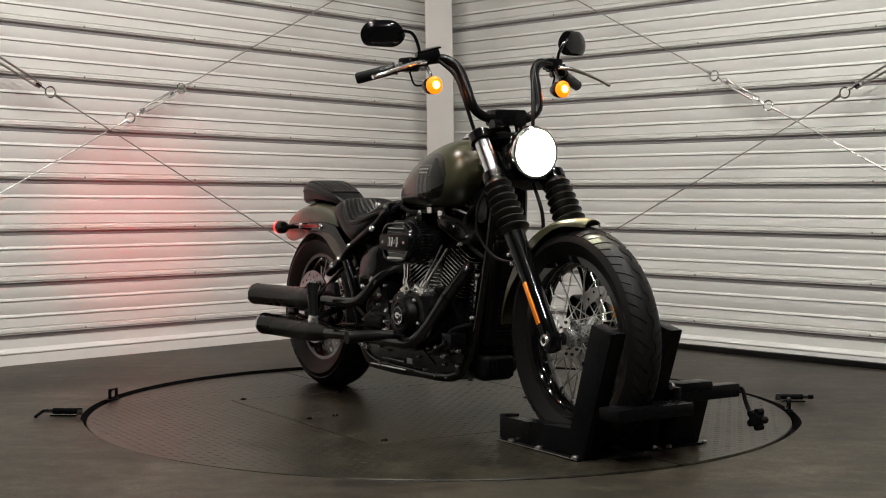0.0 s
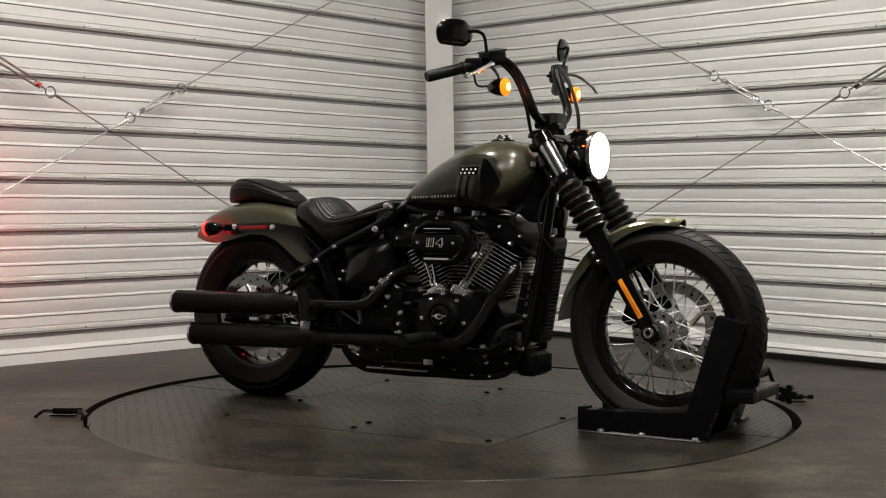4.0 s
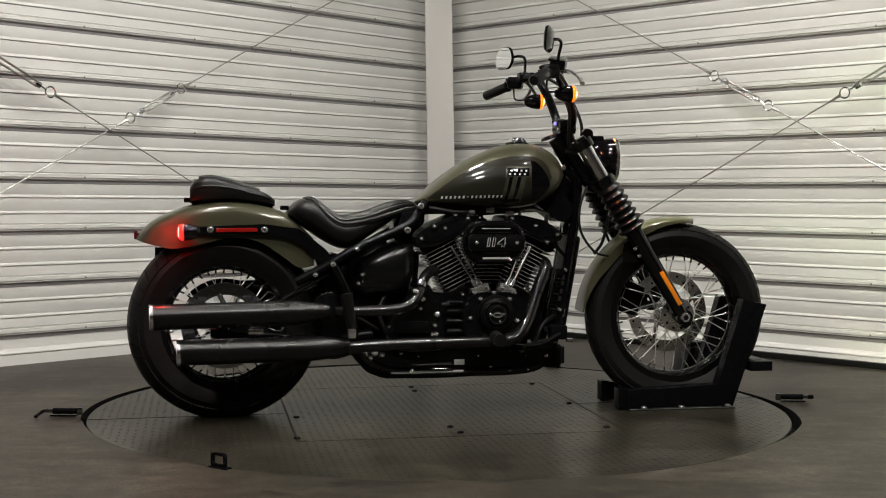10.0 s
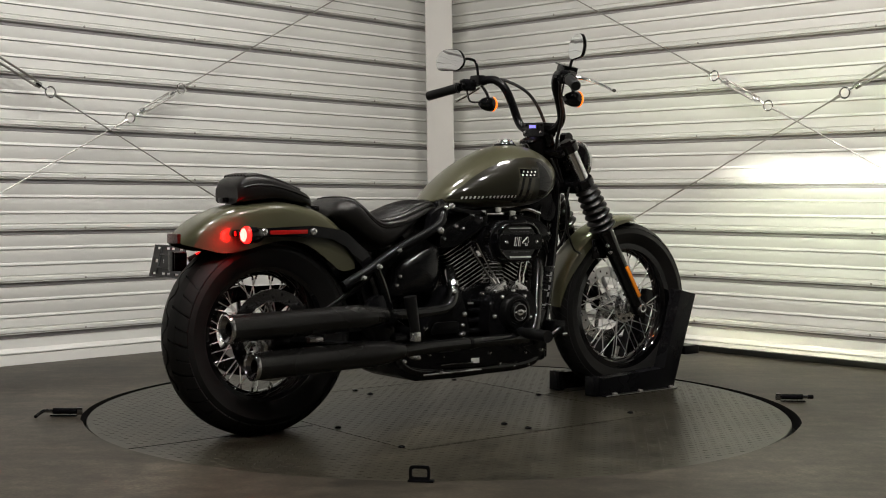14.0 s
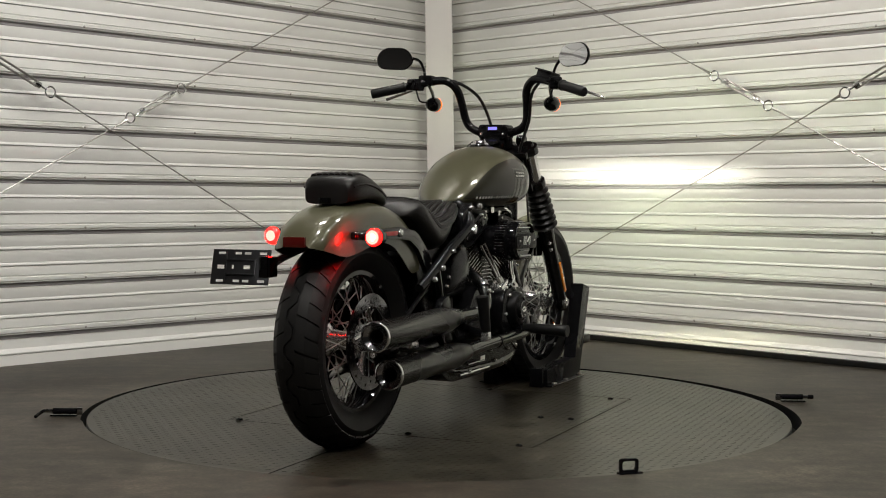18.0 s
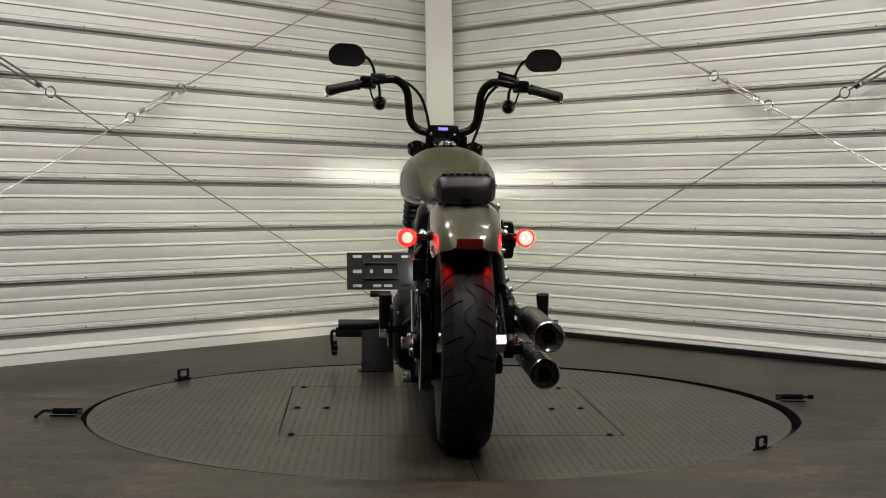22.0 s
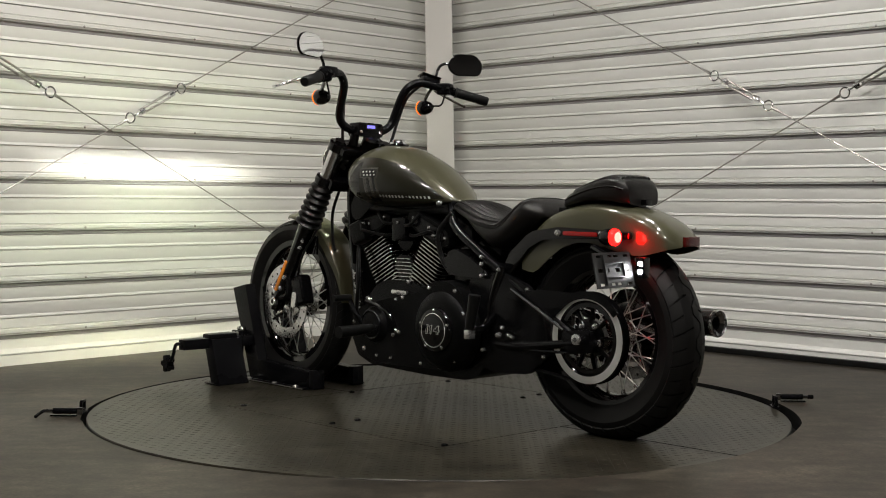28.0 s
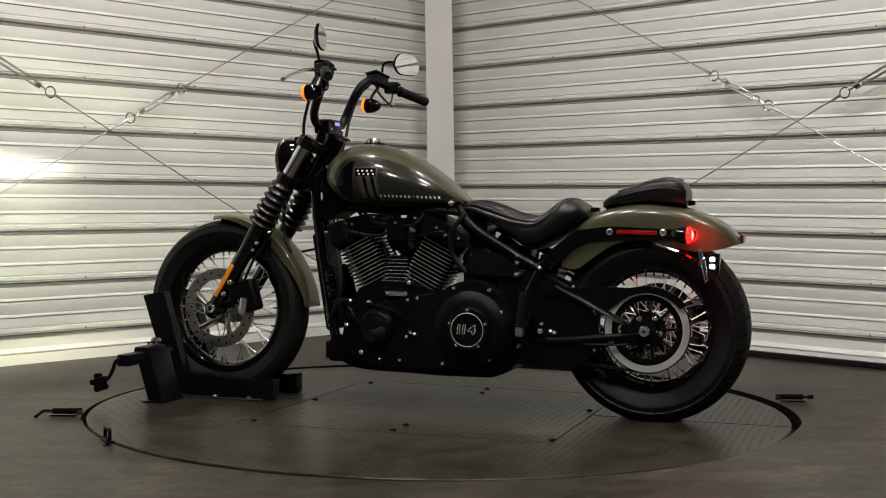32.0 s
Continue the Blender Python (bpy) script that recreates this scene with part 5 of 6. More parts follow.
# ---- left side: primary drive
prim = rounded([(0.475, 0.26), (0.52, 0.195), (0.62, 0.165), (0.86, 0.158), (0.98, 0.165), (1.05, 0.20), (1.082, 0.255), (1.066, 0.315), (1.012, 0.362), (0.951, 0.378), (0.808, 0.410), (0.719, 0.422), (0.662, 0.458), (0.60, 0.474), (0.525, 0.455), (0.483, 0.40)], 0.04, 6)
primary = part("primary_cover", prism(prim, 0.10, 0.186, 0.034, seg=6), WRINKLE, bike, "textured black primary drive cover")
DERBY = pose(0.600, 0, 0.303)
part("derby_bulge", moved(lathe([(0, 0.206), (0.088, 0.206), (0.104, 0.203), (0.122, 0.194), (0.137, 0.180), (0.146, 0.160), (0.148, 0.140)], 64, "Y"), DERBY), WRINKLE, primary)
derby = part("derby_cover", moved(lathe([(0, 0.224), (0.060, 0.224), (0.072, 0.220), (0.078, 0.210), (0.078, 0.196)], 56, "Y"), DERBY), GLOSS, primary, "round gloss black derby cover with the number 114")
part("derby_ring", moved(lathe([(0.0568, 0.2242), (0.0576, 0.2248), (0.0584, 0.2240)], 56, "Y"), DERBY), WHITE_INK, derby)
TXT_L = Matrix.Translation((0.600, 0.2248, 0.303)) @ Matrix.Rotation(radians(180), 4, "Z") @ Matrix.Rotation(radians(90), 4, "X")
part("derby_number", number_mesh(0.042, 0.0010, TXT_L, 1.3, 0.0014), WHITE_INK, derby, "silver outlined numerals 114", smooth=False)
part("number_core", number_mesh(0.042, 0.0013, TXT_L, 1.3, 0.0004), GLOSS, derby, "", smooth=False)
for i in range(5):
    a = radians(90 + 72 * i)
    part("derby_bolt", bolt((0.600 + 0.068 * math.cos(a), 0.219, 0.303 + 0.068 * math.sin(a)), (0, 1, 0), 0.0055, 0.005), STEEL, derby)
nose = part("primary_nose", moved(lathe([(0, 0.212), (0.030, 0.212), (0.048, 0.208), (0.062, 0.198), (0.070, 0.18), (0.072, 0.15)], 44, "Y"), pose(0.945, 0, 0.296)), WRINKLE, primary)
for x, z, r in ((0.977, 0.384, 0.0085), (1.062, 0.300, 0.008), (0.859, 0.183, 0.006), (1.006, 0.205, 0.010), (0.795, 0.402, 0.007), (0.831, 0.394, 0.007), (0.532, 0.438, 0.008), (0.492, 0.364, 0.008), (0.532, 0.200, 0.007), (0.935, 0.185, 0.006), (0.70, 0.178, 0.007), (0.660, 0.442, 0.007)):
    part("cover_bolt", bolt((x, 0.182, z), (0, 1, 0), r, 0.010), STEEL, primary)
part("inspection_rim", moved(lathe([(0.046, 0.209), (0.050, 0.2115), (0.053, 0.207)], 40, "Y"), pose(0.945, 0, 0.296)), SATIN, primary)
part("shift_linkage", tube([(0.985, 0.196, 0.380), (0.93, 0.20, 0.371), (0.879, 0.204, 0.358), (0.835, 0.204, 0.330), (0.815, 0.20, 0.284)], 0.0062, 10), GLOSS, bike, "gloss black gear linkage rod")
for x, z in ((0.798, 0.279), (0.829, 0.268), (0.815, 0.285)):
    part("linkage_nut", bolt((x, 0.196, z), (0, 1, 0), 0.008, 0.012), CHROME, bike)
part("base_bolt", bolt((0.855, 0.10, 0.451), (0, 1, 0), 0.009, 0.010), CHROME, bike)
part("base_bolt", bolt((1.084, 0.10, 0.380), (0, 1, 0), 0.009, 0.010), CHROME, bike)
part("shift_lever", tube([(0.985, 0.195, 0.285), (1.02, 0.212, 0.33), (1.045, 0.215, 0.368), (1.055, 0.216, 0.386)], [0.010, 0.009, 0.008, 0.009], 10), SATIN, bike)
part("shift_pad", tube([(1.055, 0.212, 0.389), (1.057, 0.290, 0.389)], 0.012, 14, smooth=False), SOFT_RUBBER, bike, "black rubber gear lever pad")

# footpegs
for s in (-1, 1):
    py = 0.292 if s < 0 else 0.238
    br = part("peg_bracket", tube([(0.40, s * 0.13, 0.36), (0.405, s * (py - 0.06), 0.325), (0.405, s * (py - 0.01), 0.315)], 0.013, 10), GLOSS, bike)
    part("passenger_peg", tube([(0.409, s * py, 0.322), (0.390, s * (py - 0.005), 0.435)], [0.016, 0.021], 16, smooth=False), SOFT_RUBBER, bike, "folded black rubber passenger footpeg")
    part("peg_tip", moved(block(0.026, 0.03, 0.032, 0.006), pose(0.409, s * py, 0.305)), ALU, bike, "bright footpeg clevis")
    part("rider_peg", tube([(0.91, s * 0.235, 0.290), (0.89, s * 0.30, 0.288), (0.885, s * 0.405, 0.286)], [0.014, 0.019, 0.021], 16), SOFT_RUBBER, bike, "black rubber rider footpeg")
    part("peg_mount", tube([(0.93, s * 0.10, 0.270), (0.92, s * 0.18, 0.285), (0.91, s * 0.245, 0.290)], 0.015, 10), CHROME if s > 0 else SATIN, bike)

# ---- exhaust on the right
part("front_header", tube([(1.075, -0.025, 0.540), (1.112, -0.055, 0.532), (1.120, -0.088, 0.506), (1.078, -0.130, 0.425), (1.033, -0.175, 0.327), (1.000, -0.198, 0.284), (0.95, -0.206, 0.264), (0.80, -0.212, 0.261), (0.55, -0.222, 0.258), (0.40, -0.228, 0.252)], [0.021, 0.022, 0.0225, 0.0225, 0.022, 0.021, 0.0205, 0.020, 0.020, 0.023], 18), PIPE, bike, "satin black front exhaust pipe with a heat shield")
for k in (0.45, 0.98):
    q = Vector((1.120, -0.088, 0.506)).lerp(Vector((1.078, -0.130, 0.425)), k)
    part("shield_band", tube([q, q + Vector((-0.0045, -0.0045, -0.009))], 0.0240, 16, smooth=False), SATIN, bike)
part("rear_header", tube([(0.74, -0.06, 0.50), (0.70, -0.10, 0.497), (0.668, -0.155, 0.468), (0.645, -0.19, 0.42), (0.60, -0.208, 0.383), (0.50, -0.215, 0.373), (0.36, -0.222, 0.372)], 0.0185, 16), PIPE, bike, "black rear exhaust pipe")
part("shield_clip", tube([(0.662, -0.168, 0.462), (0.656, -0.176, 0.448)], 0.022, 14, smooth=False), DARKCHROME, bike)
part("shield_clip", bolt((0.634, -0.206, 0.437), (0, -1, 0), 0.009, 0.008), STEEL, bike)
for sx0 in (0.70, 0.55):
    part("shield_clip", tube([(sx0, -0.2165, 0.26), (sx0 - 0.012, -0.217, 0.26)], 0.0222, 14, smooth=False), SATIN, bike)
for nm, x_end, x0, z0, z1 in (("upper", -0.243, 0.34, 0.372, 0.358), ("lower", -0.157, 0.41, 0.253, 0.242)):
    A, B = Vector((x0, -0.226, z0)), Vector((x_end, -0.229, z1))
    d = (B - A).normalized()
    ln = (B - A).length
    R0 = Matrix.Translation(A) @ d.to_track_quat("X", "Z").to_matrix().to_4x4()
    prof = [(0.023, 0), (0.026, 0.01), (0.040, 0.10), (0.0415, 0.12), (0.0425, ln - 0.012), (0.0435, ln - 0.010)]
    mf = part("muffler", moved(lathe(prof, 40, "X"), R0), MATTE, bike, "matt black round muffler with a chrome end ring")
    part("end_ring", moved(lathe([(0.0437, ln - 0.012), (0.0445, ln - 0.008), (0.0445, ln - 0.001), (0.0415, ln + 0.001), (0.039, ln - 0.006)], 40, "X"), R0), CHROME, mf, "chrome end ring")
    part("end_cone", moved(lathe([(0.0392, ln - 0.005), (0.026, ln - 0.018), (0.0215, ln - 0.012), (0.021, ln - 0.06)], 40, "X"), R0), DARKCHROME, mf)
    part("outlet", moved(lathe([(0.0209, ln - 0.014), (0.0205, ln - 0.10), (0, ln - 0.10)], 28, "X"), R0), GAP, mf)
part("muffler_hanger", prism(rounded([(0.30, 0.42), (0.36, 0.44), (0.40, 0.30), (0.34, 0.27), (0.28, 0.33)], 0.02), -0.185, -0.16, 0.004), SATIN, bike)
part("muffler_hanger", moved(block(0.05, 0.02, 0.02, 0.004), pose(0.10, -0.18, 0.302)), STEEL, bike)
part("muffler_hanger", moved(block(0.06, 0.04, 0.03, 0.006), pose(-0.02, -0.16, 0.300)), SATIN, bike)
part("rear_caliper", moved(block(0.10, 0.05, 0.06, 0.015, 3), pose(0.085, -0.10, 0.245)), SATIN, bike, "black rear brake caliper")
part("strut_link", tube([(0.31, 0.145, 0.455), (0.08, 0.148, 0.338)], 0.0060, 10, smooth=False), DARKCHROME, bike, "bright metal strut rod")
part("strut_link", tube([(0.31, -0.128, 0.455), (0.15, -0.13, 0.385)], 0.0045, 8, smooth=False), SATIN, bike)
part("belt_adjuster", tube([(0.21, 0.155, 0.262), (0.06, 0.155, 0.268)], 0.0045, 8, smooth=False), SATIN, bike)
part("brake_hose", tube([(0.12, -0.12, 0.30), (0.22, -0.13, 0.36), (0.40, -0.13, 0.36), (0.52, -0.12, 0.30)], 0.006, 8), SOFT_RUBBER, bike)

# hoses, wiring and fittings round the engine
for pts, r in (([(0.62, -0.11, 0.24), (0.56, -0.13, 0.27), (0.52, -0.12, 0.36), (0.55, -0.10, 0.42)], 0.008),
               ([(0.80, -0.13, 0.255), (0.72, -0.14, 0.235), (0.62, -0.14, 0.232), (0.52, -0.12, 0.25)], 0.007),
               ([(1.16, -0.08, 0.34), (1.10, -0.13, 0.31), (1.06, -0.14, 0.24), (0.98, -0.14, 0.225)], 0.008),
               ([(1.20, -0.055, 0.55), (1.15, -0.09, 0.60), (1.12, -0.09, 0.68), (1.16, -0.06, 0.74)], 0.007),
               ([(0.65, 0.09, 0.70), (0.70, 0.105, 0.63), (0.69, 0.10, 0.55), (0.64, 0.10, 0.49)], 0.009),
               ([(1.17, 0.09, 0.30), (1.11, 0.13, 0.42), (1.13, 0.11, 0.55), (1.17, 0.07, 0.66)], 0.008),
               ([(1.03, 0.10, 0.70), (0.98, 0.115, 0.665), (0.94, 0.11, 0.66)], 0.006),
               ([(0.80, 0.10, 0.70), (0.83, 0.118, 0.66), (0.87, 0.11, 0.655)], 0.006),
               ([(0.70, -0.085, 0.72), (0.80, -0.10, 0.705), (0.90, -0.09, 0.71), (1.02, -0.10, 0.715)], 0.008)):
    part("hose", tube(pts, r, 10), SOFT_RUBBER, bike)
for p, d, r in (((0.505, -0.142, 0.222), (0, -1, 0), 0.012), ((0.53, -0.142, 0.214), (0, -1, 0), 0.009), ((0.66, -0.125, 0.72), (0, -1, 0), 0.008), ((0.715, -0.112, 0.655), (0, -1, 0), 0.007), ((1.12, -0.105, 0.60), (0, -1, 0), 0.008),
                ((1.02, -0.105, 0.698), (0, -1, 0), 0.006), ((0.79, -0.108, 0.694), (0, -1, 0), 0.006), ((1.195, -0.085, 0.50), (0, -1, 0), 0.006), ((1.172, -0.09, 0.36), (0, -1, 0), 0.007), ((0.83, -0.14, 0.30), (0, -1, 0), 0.007), ((0.81, -0.14, 0.42), (0, -1, 0), 0.006),
                ((0.70, 0.10, 0.735), (0, 1, 0), 0.010), ((1.10, 0.108, 0.66), (0, 1, 0), 0.006), ((0.72, 0.108, 0.62), (0, 1, 0), 0.006), ((1.13, 0.10, 0.48), (0, 1, 0), 0.007), ((0.36, 0.15, 0.30), (0, 1, 0), 0.010), ((0.42, 0.14, 0.34), (0, 1, 0), 0.011), ((0.44, 0.14, 0.245), (0, 1, 0), 0.007)):
    part("fitting", bolt(p, d, r, 0.012), STEEL, bike)
for x, z in ((0.985, 0.700), (0.845, 0.700), (0.915, 0.712)):
    part("tank_mount", moved(block(0.03, 0.012, 0.022, 0.003), pose(x, -0.098, z)), STEEL, bike)

# ---- oil cooler in front
cool = part("oil_cooler", moved(block(0.052, 0.112, 0.36, 0.014, 4), pose(1.206, 0, 0.445, 0, 9.5, 0)), WRINKLE, bike, "black louvred oil cooler between the frame tubes")
part("cooler_mouth", moved(block(0.006, 0.060, 0.29, 0.002, 1), pose(1.2325, 0, 0.441, 0, 9.5, 0)), GAP, cool)
for i in range(22):
    k = -0.135 + 0.0129 * i
    part("cooler_fin", moved(block(0.010, 0.058, 0.0045, 0.0008, 1), pose(1.2335 + k * 0.167, 0, 0.441 + k, 0, 34, 0)), SATIN, cool)
for s in (-1, 1):
    part("cooler_cheek", moved(block(0.030, 0.006, 0.33, 0.003), pose(1.208, s * 0.0585, 0.445, 0, 9.5, 0)), SATIN, cool)
part("horn", moved(lathe([(0, 0.030), (0.020, 0.030), (0.034, 0.024), (0.038, 0.010), (0.036, -0.01), (0, -0.012)], 28, "X"), pose(1.238, 0.012, 0.690)), SATIN, bike, "round black horn behind the fork")
part("horn_bracket", moved(block(0.03, 0.05, 0.05, 0.006), pose(1.222, 0, 0.655)), GLOSS, bike)
for s in (-1, 1):
    part("grille_back", prism([(1.116, 0.30), (1.154, 0.30), (1.196, 0.505), (1.162, 0.505)], s * 0.078, s * 0.087, 0.002), SATIN, cool)
    for i in range(13):
        part("side_grille", moved(block(0.022, 0.004, 0.0055, 0.001, 1), pose(1.140 + i * 0.00265, s * 0.092, 0.322 + i * 0.0135, 0, 9.5, 0)), DARKCHROME if i % 4 == 3 else SATIN, cool)
    for x, z in ((1.186, 0.475), (1.183, 0.455), (1.178, 0.425), (1.173, 0.400), (1.150, 0.345)):
        part("grille_plate", moved(block(0.012, 0.003, 0.018, 0.001, 1), pose(x, s * 0.088, z, 0, 9.5, 0)), DARKCHROME, cool)
part("regulator", moved(block(0.075, 0.125, 0.085, 0.024, 5), pose(1.158, 0, 0.193)), WRINKLE, bike, "black finned voltage regulator")
for i in range(11):
    part("regulator_fin", moved(block(0.014, 0.004, 0.060, 0.003, 2), pose(1.196, -0.05 + 0.010 * i, 0.193)), SATIN, bike)
part("horn_cover", moved(block(0.075, 0.05, 0.085, 0.016, 3), pose(1.125, 0.105, 0.625, 0, 20, 0)), WRINKLE, bike)

# ---- front end: fork, headlight, bars (turned a little to the right)


def front(name, bm, material, parent=None, label="", smooth=True):
    return part(name, moved(bm, STEER), material, parent or bike, label, smooth)


FORK_Y = 0.112


def fork_at(s, side=0.0, fwd=0.0):
    """A point s metres up the fork from the axle."""
    n = Vector((0.849, 0, 0.529))
    return Vector((AX_F.x, side, AX_F.z)) + STEER_D * s + n * fwd


for s in (-1, 1):
    y = s * FORK_Y
    leg = front("fork_leg", tube([fork_at(-0.035, y), fork_at(-0.01, y), fork_at(0.06, y), fork_at(0.28, y), fork_at(0.365, y)], [0.020, 0.026, 0.027, 0.030, 0.034], 20, smooth=False), GLOSS, None, "gloss black lower fork leg")
    front("axle_end", moved(lathe([(0, s * 0.012), (0.009, s * 0.012), (0.0095, s * 0.029), (0.015, s * 0.030), (0.018, s * 0.026), (0.019, s * 0.020), (0.019, 0.0)], 24, "Y"), Matrix.Translation((AX_F.x, y, AX_F.z))), STEEL, leg, "bare steel axle end")
    front("axle_boss", moved(lathe([(0.019, s * 0.022), (0.028, s * 0.020), (0.030, s * 0.01), (0.030, -s * 0.015)], 24, "Y"), Matrix.Translation((AX_F.x, y, AX_F.z))), GLOSS, leg)
    refl = front("fork_reflector", moved(block(0.016, 0.006, 0.140, 0.0025), Matrix.Translation(fork_at(0.122, s * (FORK_Y + 0.030), 0.006)) @ Matrix.Rotation(math.atan2(STEER_D.x, STEER_D.z), 4, "Y")), AMBER, leg, "bright amber strip reflector")
    prof = []
    for i in range(7):
        z, big = 0.368 + 0.184 * i / 7, 0.054 - 0.0014 * i
        prof += [(0.037, z), (big - 0.002, z + 0.008), (big, z + 0.012), (big - 0.004, z + 0.017), (0.036, z + 0.0245)]
    gm = Matrix.Translation((AX_F.x, y, AX_F.z)) @ STEER_D.to_track_quat("Z", "Y").to_matrix().to_4x4()
    front("fork_gaiter", moved(lathe([(0.030, 0.36), *prof, (0.036, 0.556), (0.03, 0.558)], 28, "Z"), gm), MATTE, None, "black rubber fork gaiter")
    front("fork_tube", tube([fork_at(0.55, y), fork_at(0.735, y)], 0.0262, 24, smooth=False), CHROME, None, "smoked chrome fork tube")
    front("fork_cap", tube([fork_at(0.735, y), fork_at(0.75, y)], [0.027, 0.020], 20, smooth=False), GLOSS)
    front("lower_clamp", moved(lathe([(0.026, -0.014), (0.038, -0.014), (0.040, 0.0), (0.038, 0.014), (0.026, 0.016)], 24, "Z"), gm @ pose(0, 0, 0.572)), GLOSS)
    front("upper_clamp", moved(lathe([(0.026, -0.014), (0.037, -0.014), (0.037, 0.016), (0.026, 0.018)], 24, "Z"), gm @ pose(0, 0, 0.722)), GLOSS)
    for k in (0.30, 0.33):
        front("fender_bolt", bolt(fork_at(k - 0.02, s * (FORK_Y + 0.02), -0.032), (0, s, 0), 0.007, 0.008), STEEL)
    front("fender_mount", moved(block(0.07, 0.012, 0.075, 0.005), Matrix.Translation(fork_at(0.295, s * 0.082, -0.035))), GLOSS)
front("lower_yoke", moved(block(0.07, 0.24, 0.045, 0.012), Matrix.Translation(fork_at(0.574, 0, -0.02)) @ Matrix.Rotation(math.atan2(STEER_D.x, STEER_D.z), 4, "Y")), GLOSS)
front("upper_yoke", moved(block(0.075, 0.25, 0.03, 0.010), Matrix.Translation(fork_at(0.722, 0, -0.02)) @ Matrix.Rotation(math.atan2(STEER_D.x, STEER_D.z), 4, "Y")), GLOSS)
part("neck_cover", moved(block(0.10, 0.12, 0.12, 0.03, 3), pose(1.165, 0, 0.80, 0, -30, 0)), SATIN, bike)
part("neck_bolt", bolt((1.185, -0.065, 0.865), (0, -1, 0), 0.012, 0.012), CHROME, bike)
part("neck_bolt", bolt((1.185, 0.065, 0.865), (0, 1, 0), 0.012, 0.012), CHROME, bike)

# front fender
secs = []
for i in range(27):
    a = radians(80 + 98 * i / 26)
    r, w = 0.354, 0.062
    w *= 1 - 0.55 * max(0, 1 - i / 3) ** 2
    tip = min(1.0, max(0.06, (26.4 - i) / 9))
    ring = []
    for k in range(13):
        b = math.pi * (k / 12 - 0.5)
        rr = r + 0.006 - 0.024 * tip * (1 - max(0.0, math.cos(b)) ** 0.8) - 0.022 * tip * (abs(k - 6) == 6) * min(1, max(0, (i - 3) / 8))
        ring.append((AX_F.x + rr * math.cos(a), w * math.sin(b), AX_F.z + rr * math.sin(a)))
    secs.append(ring)
ff = rings(secs, closed=False)
bmesh.ops.recalc_face_normals(ff, faces=ff.faces[:])
bmesh.ops.solidify(ff, geom=ff.faces[:], thickness=0.003)
front("front_fender", ff, PAINT, None, "glossy olive green cut-down front fender")

# front brake caliper on the left
front("front_caliper", moved(block(0.075, 0.06, 0.12, 0.018, 3), pose(AX_F.x - 0.138, 0.092, AX_F.z + 0.050, 0, 18, 0)), SATIN, None, "black front brake caliper")
front("caliper_bracket", tube([fork_at(0.02, 0.115), Vector((AX_F.x - 0.08, 0.115, AX_F.z + 0.03)), fork_at(0.14, 0.112)], 0.018, 10), SATIN)
front("caliper_badge", moved(prism(rounded([(-0.014, -0.032), (0.014, -0.032), (0.014, 0.032), (-0.014, 0.032)], 0.010), 0.0, 0.006, 0.002), Matrix.Translation((AX_F.x - 0.130, 0.122, AX_F.z + 0.012)) @ Matrix.Rotation(radians(-8), 4, "Y")), STEEL)
for x, z in ((-0.085, 0.10), (-0.06, 0.055)):
    front("caliper_bolt", bolt((AX_F.x + x, 0.138, AX_F.z + z), (0, 1, 0), 0.011, 0.01), CHROME)
front("brake_line", tube([(1.52, 0.10, 0.42), (1.46, 0.12, 0.52), (1.40, 0.10, 0.62), (1.36, 0.08, 0.74), (1.33, 0.06, 0.82)], 0.005, 8), SOFT_RUBBER)
front("sensor_cable", tube([(1.27, -0.10, 0.80), (1.24, -0.12, 0.72), (1.245, -0.125, 0.64), (1.30, -0.10, 0.57), (1.36, -0.07, 0.55)], 0.0045, 8), SOFT_RUBBER)
front("front_cable", tube([(1.35, 0.02, 0.80), (1.385, 0.03, 0.70), (1.37, 0.04, 0.60), (1.34, 0.05, 0.55)], 0.006, 8), SOFT_RUBBER)

# headlight: bucket, glowing lens with a slot, lamp core behind the slot
HM = Matrix.Translation((1.352, 0, 0.896)) @ Matrix.Rotation(radians(0.6), 4, "Y")
bucket = front("headlight", moved(lathe([(0, -0.066), (0.03, -0.062), (0.056, -0.045), (0.071, -0.018), (0.078, 0.015), (0.079, 0.034)], 48, "X"), HM), GLOSS, None, "round lit headlight in a gloss black bucket")
front("bezel", moved(lathe([(0.079, 0.032), (0.083, 0.034), (0.083, 0.044), (0.079, 0.049), (0.074, 0.047)], 48, "X"), HM), CHROME, bucket, "chrome headlight ring")
n = 64
SLOT_W, SLOT_H = 0.022, 0.0022
loops = []
for kind in range(3):
    lp = []
    for i in range(n):
        a = 2 * math.pi * (i + 0.5) / n
        c, s = math.cos(a), math.sin(a)
        if kind == 2:
            k = 1 / max(abs(c) / SLOT_W, abs(s) / SLOT_H)
            lp.append((0.0555, k * c, k * s))
        else:
            r = (0.0745, 0.05)[kind]
            lp.append(((0.046, 0.0535)[kind], r * c, r * s))
    loops.append(lp)
front("lens", moved(rings(loops, caps=False), HM), HEAD, bucket, "glowing white headlight lens")
front("lamp_chamber", moved(lathe([(0.0, -0.045), (0.05, -0.045), (0.064, 0.02), (0.070, 0.044)], 32, "X"), HM), GAP, bucket)


def quad(x, y, z0, z1):
    bm = bmesh.new()
    bm.faces.new([bm.verts.new(p) for p in ((x, -y, z0), (x, y, z0), (x, y, z1), (x, -y, z1))])
    return bm


